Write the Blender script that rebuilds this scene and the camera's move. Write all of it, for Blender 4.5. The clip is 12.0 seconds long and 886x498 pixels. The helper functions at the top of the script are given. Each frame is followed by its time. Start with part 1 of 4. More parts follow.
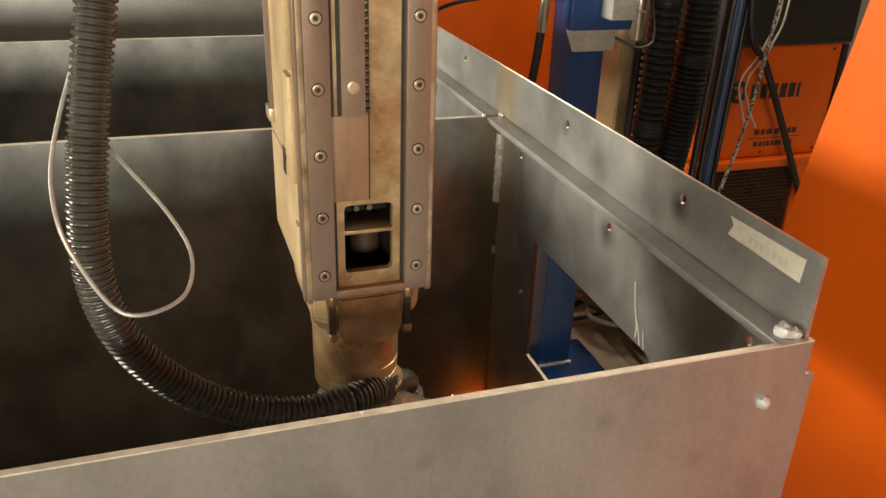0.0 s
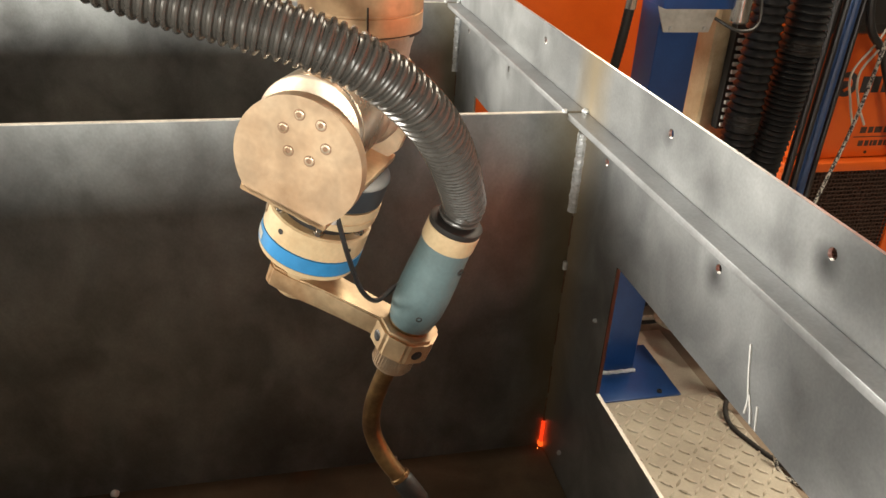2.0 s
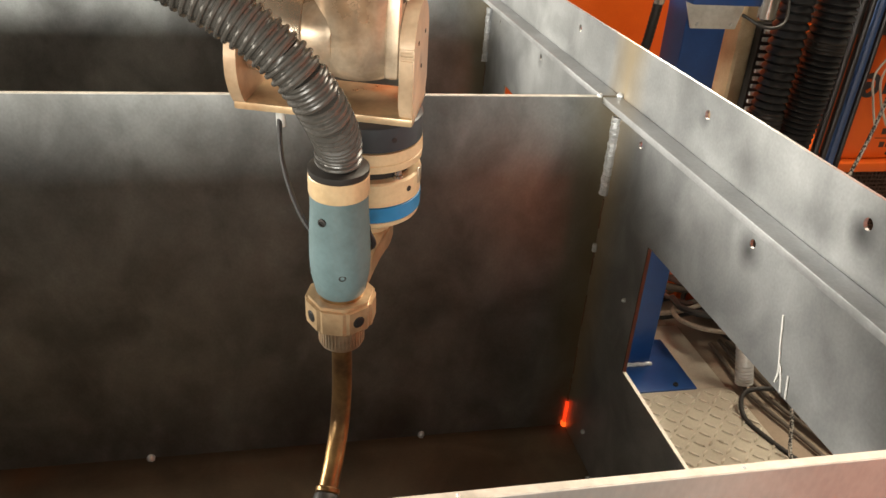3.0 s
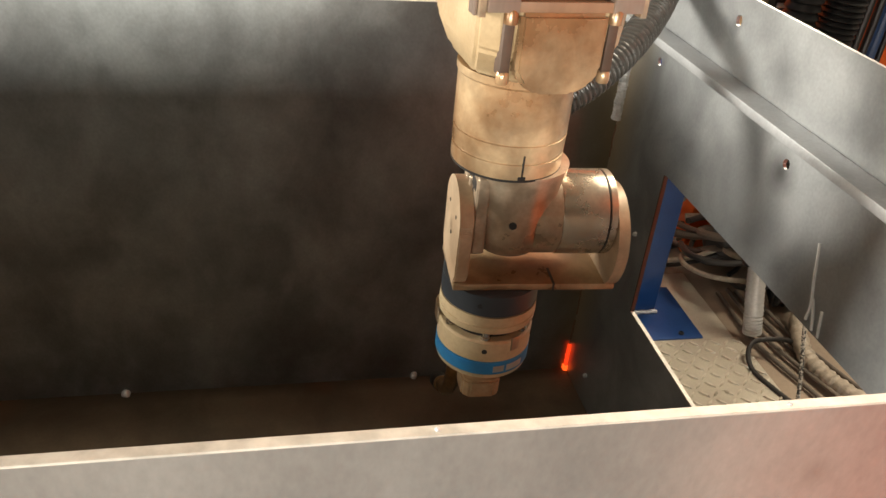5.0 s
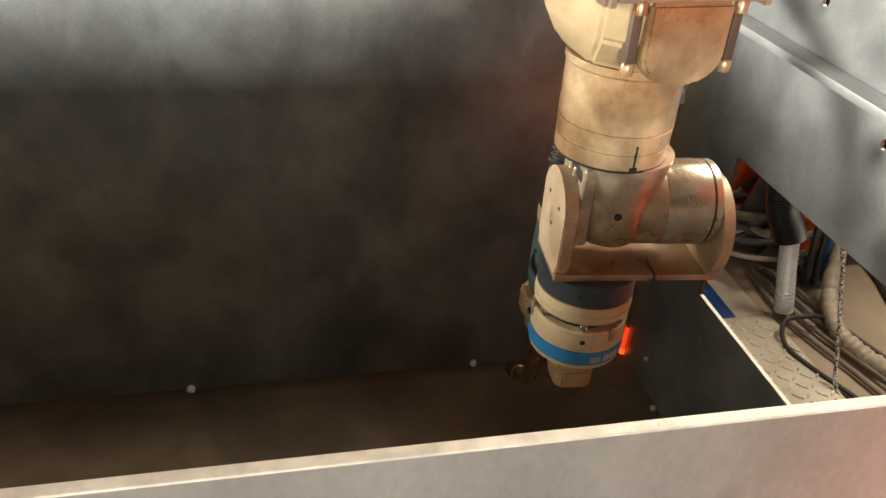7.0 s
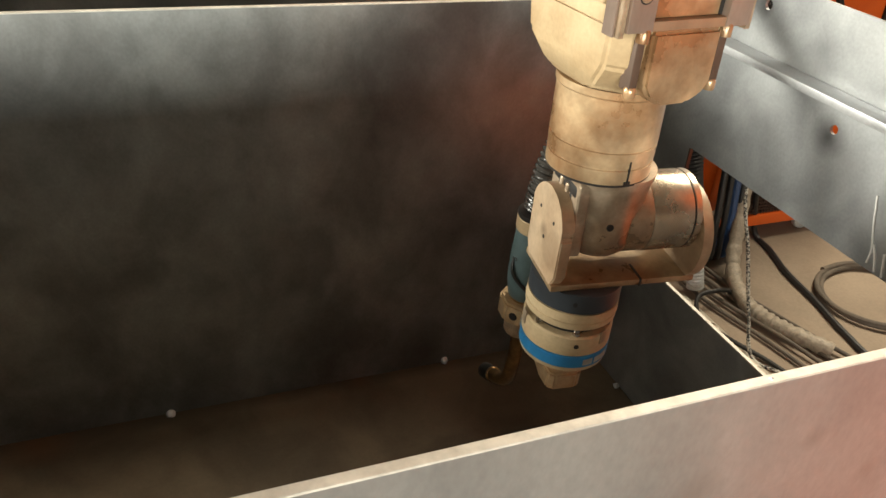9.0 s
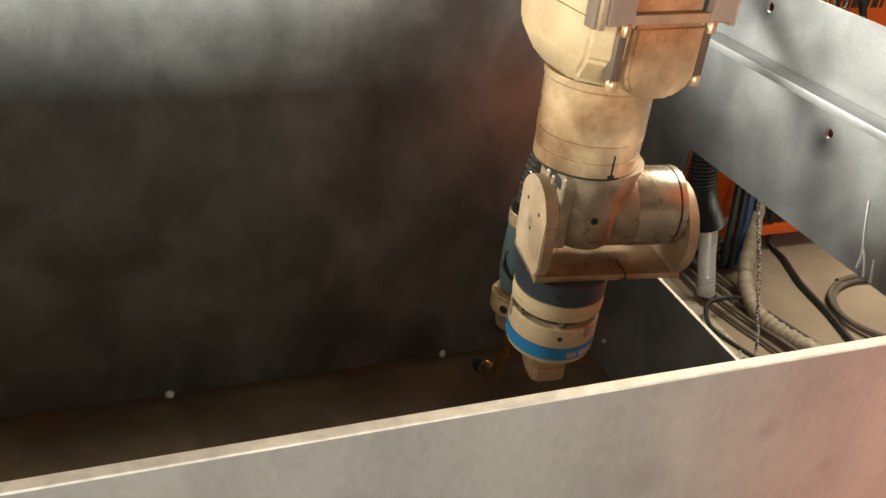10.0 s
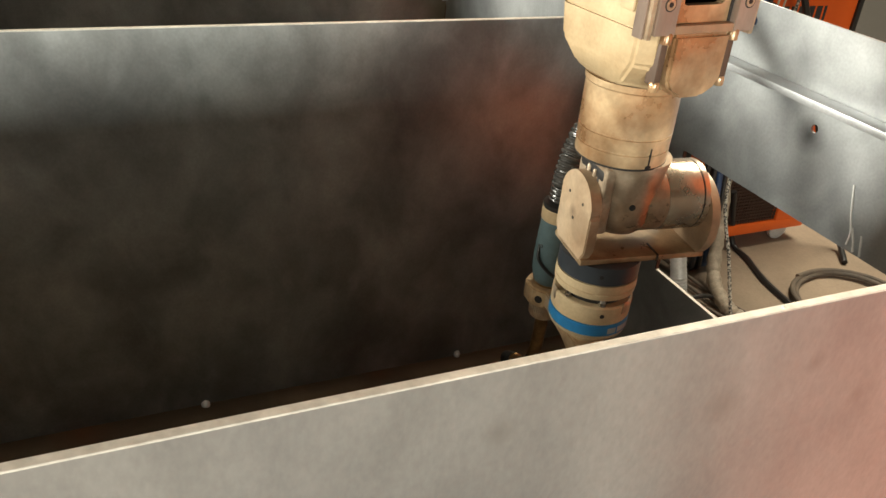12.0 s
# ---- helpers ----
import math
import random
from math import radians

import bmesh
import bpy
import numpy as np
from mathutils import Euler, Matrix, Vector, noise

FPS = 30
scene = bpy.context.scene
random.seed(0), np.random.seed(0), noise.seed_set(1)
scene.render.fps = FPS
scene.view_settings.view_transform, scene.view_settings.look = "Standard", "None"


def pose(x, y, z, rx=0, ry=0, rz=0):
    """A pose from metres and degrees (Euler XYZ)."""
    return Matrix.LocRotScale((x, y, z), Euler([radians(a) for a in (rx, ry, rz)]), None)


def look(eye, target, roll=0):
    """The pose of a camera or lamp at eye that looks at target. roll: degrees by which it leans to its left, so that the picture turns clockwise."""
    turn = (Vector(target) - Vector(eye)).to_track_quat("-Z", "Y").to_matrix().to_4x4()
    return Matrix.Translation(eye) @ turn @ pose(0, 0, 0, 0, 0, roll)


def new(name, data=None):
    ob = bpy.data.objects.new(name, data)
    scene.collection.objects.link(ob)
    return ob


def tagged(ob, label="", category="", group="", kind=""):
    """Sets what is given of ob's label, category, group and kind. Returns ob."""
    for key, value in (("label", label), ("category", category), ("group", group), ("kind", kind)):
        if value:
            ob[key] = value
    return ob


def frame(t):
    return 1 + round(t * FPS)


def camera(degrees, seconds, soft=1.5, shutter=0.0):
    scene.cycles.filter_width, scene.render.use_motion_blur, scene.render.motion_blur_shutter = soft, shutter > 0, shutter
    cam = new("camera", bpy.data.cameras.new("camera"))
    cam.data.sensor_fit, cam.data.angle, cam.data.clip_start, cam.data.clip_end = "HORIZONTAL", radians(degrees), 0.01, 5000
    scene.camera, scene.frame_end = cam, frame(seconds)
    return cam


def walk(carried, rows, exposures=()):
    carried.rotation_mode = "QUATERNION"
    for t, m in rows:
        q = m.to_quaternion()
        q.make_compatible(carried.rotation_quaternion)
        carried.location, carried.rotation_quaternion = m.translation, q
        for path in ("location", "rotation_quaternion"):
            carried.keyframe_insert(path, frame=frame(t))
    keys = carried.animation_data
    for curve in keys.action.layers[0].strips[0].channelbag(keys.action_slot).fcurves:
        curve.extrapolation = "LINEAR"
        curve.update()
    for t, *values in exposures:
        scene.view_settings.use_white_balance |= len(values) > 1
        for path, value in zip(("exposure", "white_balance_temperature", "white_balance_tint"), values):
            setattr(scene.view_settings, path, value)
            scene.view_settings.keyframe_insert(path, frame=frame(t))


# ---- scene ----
cam = camera(57.5, 12.0)
PATH = [
    (0, (-0.515, -0.495, 1.476), (0.06, 1.22, 0.623), 1.9),
    (0.5, (-0.502, -0.451, 1.471), (0.069, 1.254, 0.596), 2.4),
    (1, (-0.477, -0.358, 1.476), (0.053, 1.34, 0.562), 2.7),
    (1.5, (-0.469, -0.312, 1.469), (0.0, 1.394, 0.537), 2.8),
    (2, (-0.463, -0.292, 1.455), (-0.029, 1.423, 0.521), 3.3),
    (2.5, (-0.484, -0.316, 1.458), (-0.062, 1.408, 0.536), 3.7),
    (3, (-0.508, -0.33, 1.437), (-0.097, 1.391, 0.505), 4.4),
    (3.5, (-0.512, -0.331, 1.419), (-0.107, 1.375, 0.458), 4.8),
    (3.7, (-0.508, -0.325, 1.401), (-0.1, 1.372, 0.426), 5.0),
    (5.5, (-0.476, -0.252, 1.359), (-0.09, 1.406, 0.311), 6.0),
    (6, (-0.484, -0.245, 1.355), (-0.122, 1.413, 0.295), 6.1),
    (6.5, (-0.506, -0.243, 1.36), (-0.148, 1.408, 0.288), 5.4),
    (6.7, (-0.534, -0.243, 1.36), (-0.164, 1.406, 0.29), 4.9),
    (8.3, (-0.701, -0.255, 1.368), (-0.044, 1.31, 0.31), 4.5),
    (8.5, (-0.711, -0.252, 1.372), (-0.035, 1.312, 0.323), 4.6),
    (9, (-0.715, -0.246, 1.375), (-0.035, 1.319, 0.333), 4.9),
    (9.5, (-0.71, -0.251, 1.369), (-0.04, 1.319, 0.327), 5.4),
    (10, (-0.687, -0.272, 1.373), (-0.058, 1.314, 0.328), 6.0),
    (10.5, (-0.731, -0.276, 1.376), (-0.127, 1.324, 0.34), 4.9),
    (11, (-0.798, -0.2765, 1.368), (-0.117, 1.298, 0.339), 3.8),
    (11.5, (-0.809, -0.299, 1.363), (-0.066, 1.265, 0.362), 4.4),
    (12, (-0.82, -0.324, 1.385), (-0.072, 1.248, 0.402), 5.2),
]
walk(cam, [(t, look(eye, target, roll)) for t, eye, target, roll in PATH],
     exposures=[(0.0, -0.58, 8500, 11), (0.5, -0.40, 7800, 11), (1.0, -0.16, 7400, 11), (1.5, -0.02, 7250, 12), (3.0, 0.11, 7300, 12), (6.0, 0.17, 7250, 11), (8.5, 0.04, 7200, 8), (12.0, 0.04, 7200, 7)])

# ---- world and light ----
TOP = 1.10          # upper edge of the steel box
DIV, DIV2 = 0.743, 1.508
FLOOR_BOX = 0.485

world = bpy.data.worlds.new("hall")
scene.world = world
world.use_nodes = True
sky = world.node_tree.nodes.new("ShaderNodeTexSky")
sky.sky_type, sky.sun_disc = "NISHITA", False
sky.sun_elevation, sky.sun_rotation = radians(35), radians(200)
world.node_tree.links.new(sky.outputs[0], world.node_tree.nodes["Background"].inputs[0])
world.node_tree.nodes["Background"].inputs[1].default_value = 0.1


def area_light(name, size, size_y, power, eye, target, colour):
    lamp = bpy.data.lights.new(name, "AREA")
    lamp.shape, lamp.size, lamp.size_y, lamp.energy, lamp.color = "RECTANGLE", size, size_y, power, colour
    ob = new(name, lamp)
    ob.matrix_world = look(eye, target)
    return ob


area_light("gate_daylight", 4.6, 0.95, 450, (-2.6, -4.93, 1.50), (-2.6, 0.0, 1.50), (0.93, 0.98, 0.97))
area_light("west_window_daylight", 2.4, 1.4, 940, (-6.93, 3.1, 2.15), (0.0, 3.1, 2.15), (0.97, 0.98, 0.95))
# no window known here: fill lamp added to brighten the orange screen
area_light("south_west_added_fill", 2.0, 1.0, 150, (-6.93, -2.4, 1.55), (0.0, -2.4, 1.55), (1.0, 0.97, 0.90))
# unseen roof lamp, added to brighten floor and plate beside the box
area_light("added_roof_fill", 2.2, 2.0, 340, (2.3, 2.0, 4.42), (2.3, 2.0, 0.0), (1.0, 0.94, 0.80))


# ---- materials ----
def material(name, base, rough=0.5, metal=0.0, bump=0.0, scale=8.0, vary=0.25, second=None, fine=120.0, stretch=(1, 1, 1), rough_vary=0.12, amount=(0.35, 0.7), coat=0.0, stains=(), cloud=0.0, spots=()):
    """Principled surface with mottling at two sizes, grain in the relief and in the gloss."""
    m = bpy.data.materials.new(name)
    m.use_nodes = True
    n, link = m.node_tree.nodes, m.node_tree.links.new
    bsdf = n["Principled BSDF"]
    coords, mapping = n.new("ShaderNodeTexCoord"), n.new("ShaderNodeMapping")
    mapping.inputs["Scale"].default_value = stretch
    link(coords.outputs["Object"], mapping.inputs[0])
    big, small = n.new("ShaderNodeTexNoise"), n.new("ShaderNodeTexNoise")
    big.inputs["Scale"].default_value, big.inputs["Detail"].default_value, big.inputs["Roughness"].default_value = scale, 6, 0.62
    small.inputs["Scale"].default_value, small.inputs["Detail"].default_value = fine, 3
    for node in (big, small):
        link(mapping.outputs[0], node.inputs["Vector"])
    dark = [c * (1 - vary) for c in base]
    ramp = n.new("ShaderNodeValToRGB")
    ramp.color_ramp.elements[0].position, ramp.color_ramp.elements[1].position = amount
    ramp.color_ramp.elements[0].color = (*(second or dark), 1)
    ramp.color_ramp.elements[1].color = (*base, 1)
    link(big.outputs[0], ramp.inputs[0])
    grain = n.new("ShaderNodeMixRGB")
    grain.blend_type = "MULTIPLY"
    grain.inputs[0].default_value = 0.25
    link(ramp.outputs[0], grain.inputs[1])
    link(small.outputs[0], grain.inputs[2])
    colour = grain.outputs[0]
    if cloud:
        patch, lift = n.new("ShaderNodeTexNoise"), n.new("ShaderNodeMapRange")
        patch.inputs["Scale"].default_value, patch.inputs["Detail"].default_value, patch.inputs["Distortion"].default_value = scale * 2.6, 8, 0.6
        link(mapping.outputs[0], patch.inputs["Vector"])
        lift.inputs["From Min"].default_value, lift.inputs["From Max"].default_value = 0.36, 0.64
        lift.inputs["To Min"].default_value, lift.inputs["To Max"].default_value = 1 - cloud, 1 + 0.4 * cloud
        link(patch.outputs[0], lift.inputs[0])
        clouds = n.new("ShaderNodeVectorMath")
        clouds.operation = "SCALE"
        link(colour, clouds.inputs[0])
        link(lift.outputs[0], clouds.inputs["Scale"])
        colour = clouds.outputs[0]
    axes = n.new("ShaderNodeSeparateXYZ")
    link(coords.outputs["Object"], axes.inputs[0])
    # bands of tint along one axis, strongest at their middle
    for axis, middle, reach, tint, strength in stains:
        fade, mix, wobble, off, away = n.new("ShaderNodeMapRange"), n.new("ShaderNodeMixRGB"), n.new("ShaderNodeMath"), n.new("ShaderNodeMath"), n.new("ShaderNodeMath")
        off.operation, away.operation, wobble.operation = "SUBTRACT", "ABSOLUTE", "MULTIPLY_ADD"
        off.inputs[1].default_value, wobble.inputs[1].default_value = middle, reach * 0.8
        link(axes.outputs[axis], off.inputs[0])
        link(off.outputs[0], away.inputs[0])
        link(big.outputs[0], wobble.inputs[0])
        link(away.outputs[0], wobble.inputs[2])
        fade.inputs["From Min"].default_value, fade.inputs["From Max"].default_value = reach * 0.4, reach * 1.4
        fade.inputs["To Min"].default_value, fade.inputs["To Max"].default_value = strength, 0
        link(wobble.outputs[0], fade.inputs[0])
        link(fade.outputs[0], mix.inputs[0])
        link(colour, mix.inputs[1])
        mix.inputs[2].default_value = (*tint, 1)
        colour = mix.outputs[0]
    for centre, reach, tint, strength in spots:
        far, fade, mix, wobble = n.new("ShaderNodeVectorMath"), n.new("ShaderNodeMapRange"), n.new("ShaderNodeMixRGB"), n.new("ShaderNodeMath")
        far.operation, wobble.operation = "DISTANCE", "MULTIPLY_ADD"
        far.inputs[1].default_value = centre
        link(coords.outputs["Object"], far.inputs[0])
        wobble.inputs[1].default_value = reach * 0.9
        link(big.outputs[0], wobble.inputs[0])
        link(far.outputs["Value"], wobble.inputs[2])
        fade.inputs["From Min"].default_value, fade.inputs["From Max"].default_value = reach * 0.5, reach * 1.45
        fade.inputs["To Min"].default_value, fade.inputs["To Max"].default_value = strength, 0
        link(wobble.outputs[0], fade.inputs[0])
        link(fade.outputs[0], mix.inputs[0])
        link(colour, mix.inputs[1])
        mix.inputs[2].default_value = (*tint, 1)
        colour = mix.outputs[0]
    link(colour, bsdf.inputs["Base Color"])
    spread = n.new("ShaderNodeMapRange")
    spread.inputs["To Min"].default_value, spread.inputs["To Max"].default_value = max(0.03, rough - rough_vary), min(1, rough + rough_vary)
    link(big.outputs[0], spread.inputs[0])
    link(spread.outputs[0], bsdf.inputs["Roughness"])
    bsdf.inputs["Metallic"].default_value = metal
    bsdf.inputs["Coat Weight"].default_value = coat
    if bump:
        relief = n.new("ShaderNodeBump")
        relief.inputs["Strength"].default_value, relief.inputs["Distance"].default_value = bump, 0.002
        link(small.outputs[0], relief.inputs["Height"])
        link(relief.outputs[0], bsdf.inputs["Normal"])
    return m


def glowing(name, colour, strength):
    m = bpy.data.materials.new(name)
    m.use_nodes = True
    bsdf = m.node_tree.nodes["Principled BSDF"]
    bsdf.inputs["Base Color"].default_value = (0.1, 0.03, 0.02, 1)
    bsdf.inputs["Emission Color"].default_value = (*colour, 1)
    bsdf.inputs["Emission Strength"].default_value = strength
    return m


STEEL = material("mill_steel", (0.50, 0.495, 0.48), 0.31, 0.62, 0.05, 3.2, second=(0.36, 0.36, 0.36), fine=260, stretch=(1, 1, 0.55), amount=(0.34, 0.66), cloud=0.14, spots=[((x, -0.006, z), r, (0.26, 0.25, 0.23), 0.55) for x, z, r in ((-0.44, 1.025, 0.020), (-0.36, 1.045, 0.012), (-0.20, 1.052, 0.014), (-0.30, 1.00, 0.010), (-0.62, 1.05, 0.014), (-0.10, 0.99, 0.012))])
BAR = material("clean_flat_bar", (0.58, 0.60, 0.62), 0.36, 0.5, 0.05, 6, second=(0.44, 0.45, 0.46), fine=260, cloud=0.15)
# heat tint beside the welds, soot round the bolt holes, wider dark patches between
SPOT_GREY = (0.07, 0.07, 0.072)
SIDE_SPOTS = [((0, y + 0.004, z - 0.006), r, SPOT_GREY, k) for y, z, r, k in ((0.213, 1.149, 0.024, 0.85), (0.505, 1.153, 0.014, 0.5), (0.359, 1.053, 0.028, 0.85), (0.067, 1.057, 0.014, 0.5), (0.45, 1.03, 0.07, 0.5), (0.53, 1.00, 0.045, 0.45), (0.40, 1.14, 0.05, 0.4), (0.26, 1.13, 0.03, 0.4), (1.12, 1.057, 0.02, 0.6))]
STEEL_SIDE = material("mill_steel_side", (0.53, 0.55, 0.555), 0.38, 0.6, 0.06, 4.0, second=(0.36, 0.375, 0.385), fine=260, amount=(0.34, 0.66), cloud=0.26, stains=(("Y", 0.735, 0.065, (0.46, 0.36, 0.22), 0.75),), spots=SIDE_SPOTS)
# dividers take a darker steel: the box's inner shade put in colour
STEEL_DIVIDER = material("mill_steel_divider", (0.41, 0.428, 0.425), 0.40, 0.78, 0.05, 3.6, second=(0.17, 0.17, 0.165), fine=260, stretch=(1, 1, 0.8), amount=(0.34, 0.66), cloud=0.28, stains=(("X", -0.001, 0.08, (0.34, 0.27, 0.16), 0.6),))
STEEL_EDGE = material("cut_edge_steel", (0.80, 0.76, 0.68), 0.5, 0.15, 0.15, 30, vary=0.3)
# bottom sheet: brown with rusty patches, darker along the divider's foot
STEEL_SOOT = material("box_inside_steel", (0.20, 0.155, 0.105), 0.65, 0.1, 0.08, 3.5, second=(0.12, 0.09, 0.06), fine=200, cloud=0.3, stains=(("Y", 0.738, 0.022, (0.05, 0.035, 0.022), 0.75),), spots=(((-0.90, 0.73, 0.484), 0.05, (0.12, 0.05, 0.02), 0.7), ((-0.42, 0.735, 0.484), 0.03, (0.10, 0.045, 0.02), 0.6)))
WELD = material("weld_bead", (0.90, 0.93, 0.96), 0.32, 0.35, 0.6, 90, vary=0.35, fine=400)
RUST = material("rusty_primer", (0.12, 0.065, 0.045), 0.7, 0.1, 0.2, 20)
CREAM = material("soiled_cream_paint", (0.66, 0.48, 0.29), 0.30, 0.35, 0.04, 9, second=(0.34, 0.18, 0.085), fine=200, amount=(0.38, 0.60), cloud=0.32, coat=0.25)
CREAM_CAST = material("pale_cast_paint", (0.68, 0.53, 0.33), 0.42, 0.1, 0.15, 10, second=(0.46, 0.32, 0.18), fine=260)
BARE = material("bare_machined_metal", (0.72, 0.60, 0.46), 0.30, 0.5, 0.04, 16, second=(0.42, 0.27, 0.16), fine=300, cloud=0.3)
WORN_BROWN = material("worn_brown_paint", (0.34, 0.20, 0.12), 0.5, 0.1, 0.05, 18, second=(0.22, 0.125, 0.075), fine=220, stretch=(1, 1, 0.3))
GROOVE = material("sooty_groove", (0.10, 0.06, 0.04), 0.6, 0.1, 0.05, 30)
RAIL = material("guide_rail_steel", (0.46, 0.36, 0.30), 0.34, 0.6, 0.04, 9, second=(0.34, 0.24, 0.19), fine=300, stretch=(1, 1, 0.3))
DARK = material("dark_metal", (0.035, 0.032, 0.03), 0.5, 0.4, 0.1, 20)
BLACK = material("black_rubber", (0.016, 0.016, 0.017), 0.42, 0.0, 0.1, 30, vary=0.35)
HOSE = material("grey_black_plastic_hose", (0.082, 0.077, 0.070), 0.27, 0.0, 0.04, 25, second=(0.045, 0.042, 0.038), fine=160)
PALE = material("pale_worn_paint", (0.62, 0.47, 0.32), 0.4, 0.15, 0.06, 12, second=(0.42, 0.27, 0.16), fine=220, cloud=0.2, spots=(((-0.051, 0.003, -0.063), 0.011, (0.13, 0.08, 0.05), 0.7),))
DRUM = material("brushed_drum_metal", (0.74, 0.64, 0.52), 0.27, 0.75, 0.04, 16, second=(0.52, 0.38, 0.26), fine=300, cloud=0.2)
FLANGE = material("slate_flange", (0.045, 0.055, 0.066), 0.4, 0.1, 0.06, 20, second=(0.03, 0.034, 0.04))
TORCH_GREEN = material("grey_green_plastic", (0.105, 0.165, 0.175), 0.5, 0.0, 0.12, 25, second=(0.075, 0.115, 0.12), fine=300)
BRASS = material("heat_stained_brass", (0.40, 0.24, 0.10), 0.35, 0.85, 0.1, 30, second=(0.16, 0.09, 0.045))
BLUE_BAND = material("blue_band", (0.02, 0.22, 0.48), 0.4, 0.0, 0.05, 25)
BLUE = material("blue_paint", (0.012, 0.075, 0.26), 0.32, 0.0, 0.06, 8, second=(0.008, 0.05, 0.19), fine=200, coat=0.3)
WHITE = material("grimy_white", (0.66, 0.64, 0.58), 0.5, 0.0, 0.05, 20, second=(0.48, 0.45, 0.39))
ORANGE = material("orange_powder_coat", (0.85, 0.135, 0.012), 0.38, 0.0, 0.06, 5, second=(0.74, 0.105, 0.01), fine=350)
ORANGE_PANEL = material("orange_panel_paint", (0.90, 0.145, 0.006), 0.4, 0.0, 0.05, 2, second=(0.84, 0.12, 0.006), fine=350)
MESH_BROWN = material("brown_grille", (0.09, 0.045, 0.03), 0.6, 0.2, 0.1, 20)
CONCRETE = material("dusty_concrete", (0.34, 0.26, 0.19), 0.85, 0.0, 0.4, 2.5, second=(0.22, 0.165, 0.12), fine=90)
CHEQUER = material("chequer_plate", (0.58, 0.53, 0.43), 0.42, 0.15, 0.1, 5, second=(0.40, 0.35, 0.28), fine=150)
# tread paler than its sheet: light catching the relief, put in colour
TREAD = material("lit_tread", (0.78, 0.73, 0.62), 0.30, 0.35, 0.1, 8, second=(0.50, 0.45, 0.36), fine=150)
WALL = material("hall_wall", (0.10, 0.09, 0.075), 0.9, 0.0, 0.2, 1.5, vary=0.2)
ZINC = material("galvanised_pipe", (0.62, 0.62, 0.60), 0.4, 0.3, 0.05, 30)
DUSTY = material("dusty_cable_sheath", (0.15, 0.115, 0.085), 0.75, 0.0, 0.1, 12, second=(0.07, 0.055, 0.043))
FOIL = material("crumpled_foil", (0.42, 0.35, 0.27), 0.6, 0.1, 0.9, 60, vary=0.4, fine=160)
CHALK = material("chalk", (0.82, 0.82, 0.80), 0.9, 0.0, 0.05, 40, vary=0.1)
FADED = material("faded_ink", (0.42, 0.42, 0.42), 0.7, 0.0, 0.05, 60, second=(0.60, 0.58, 0.52))
TAPE = material("paper_label", (0.66, 0.64, 0.56), 0.7, 0.0, 0.05, 15, vary=0.15)
INK = material("ink", (0.03, 0.03, 0.035), 0.6)
BLUE_CABLE = material("blue_cable", (0.025, 0.075, 0.2), 0.45, 0.0, 0.05, 30)
WHITE_CABLE = material("pale_cable", (0.62, 0.58, 0.5), 0.5, 0.0, 0.05, 30)
CLEAR = material("polished_steel", (0.75, 0.73, 0.7), 0.18, 1.0, 0.02, 20, vary=0.15)
HOT = glowing("glowing_crater", (1.0, 0.10, 0.015), 1.6)
HOT_DULL = glowing("cooling_bead", (1.0, 0.05, 0.012), 1.1)
MOLTEN = glowing("molten_steel", (1.0, 0.20, 0.025), 130)
EMBER = glowing("spark_glow", (1.0, 0.45, 0.12), 8)


# ---- mesh helpers ----
def link_mesh(name, bm, mat, smooth=True):
    me = bpy.data.meshes.new(name)
    bmesh.ops.recalc_face_normals(bm, faces=bm.faces)
    bm.to_mesh(me)
    bm.free()
    me.materials.append(mat)
    if smooth:
        me.shade_smooth()
        me.set_sharp_from_angle(angle=radians(32))
    return new(name, me)


def part(name, bm, mat, parent=None, label="", smooth=True):
    ob = link_mesh(name, bm, mat, smooth)
    if parent:
        ob.parent = parent
    if label:
        ob["label"] = label
    return ob


def thing(name, label, category, group="", at=(0, 0, 0)):
    ob = tagged(new(name), label, category, group)
    ob.location = at
    return ob


def add(bm, other):
    me = bpy.data.meshes.new("joined")
    other.to_mesh(me)
    other.free()
    bm.from_mesh(me)
    bpy.data.meshes.remove(me)
    return bm


def block(x0, x1, y0, y1, z0, z1, bevel=0.0015, segments=2):
    bm = bmesh.new()
    bmesh.ops.create_cube(bm, size=1, matrix=Matrix.Translation(((x0 + x1) / 2, (y0 + y1) / 2, (z0 + z1) / 2)) @ Matrix.Diagonal((x1 - x0, y1 - y0, z1 - z0, 1)))
    if bevel:
        bmesh.ops.bevel(bm, geom=bm.edges[:], offset=bevel, segments=segments, affect="EDGES", profile=0.6)
    return bm


def lathe(profile, m=None, sides=48, cap=True):
    """A solid of revolution about z from (radius, z) pairs."""
    bm = bmesh.new()
    rings = [[bm.verts.new((r * math.cos(a), r * math.sin(a), z)) for a in (2 * math.pi * i / sides for i in range(sides))] for r, z in profile]
    for lower, upper in zip(rings, rings[1:]):
        for i in range(sides):
            bm.faces.new((lower[i], lower[(i + 1) % sides], upper[(i + 1) % sides], upper[i]))
    if cap:
        bm.faces.new(rings[0])
        bm.faces.new(rings[-1])
    if m:
        bm.transform(m)
    return bm


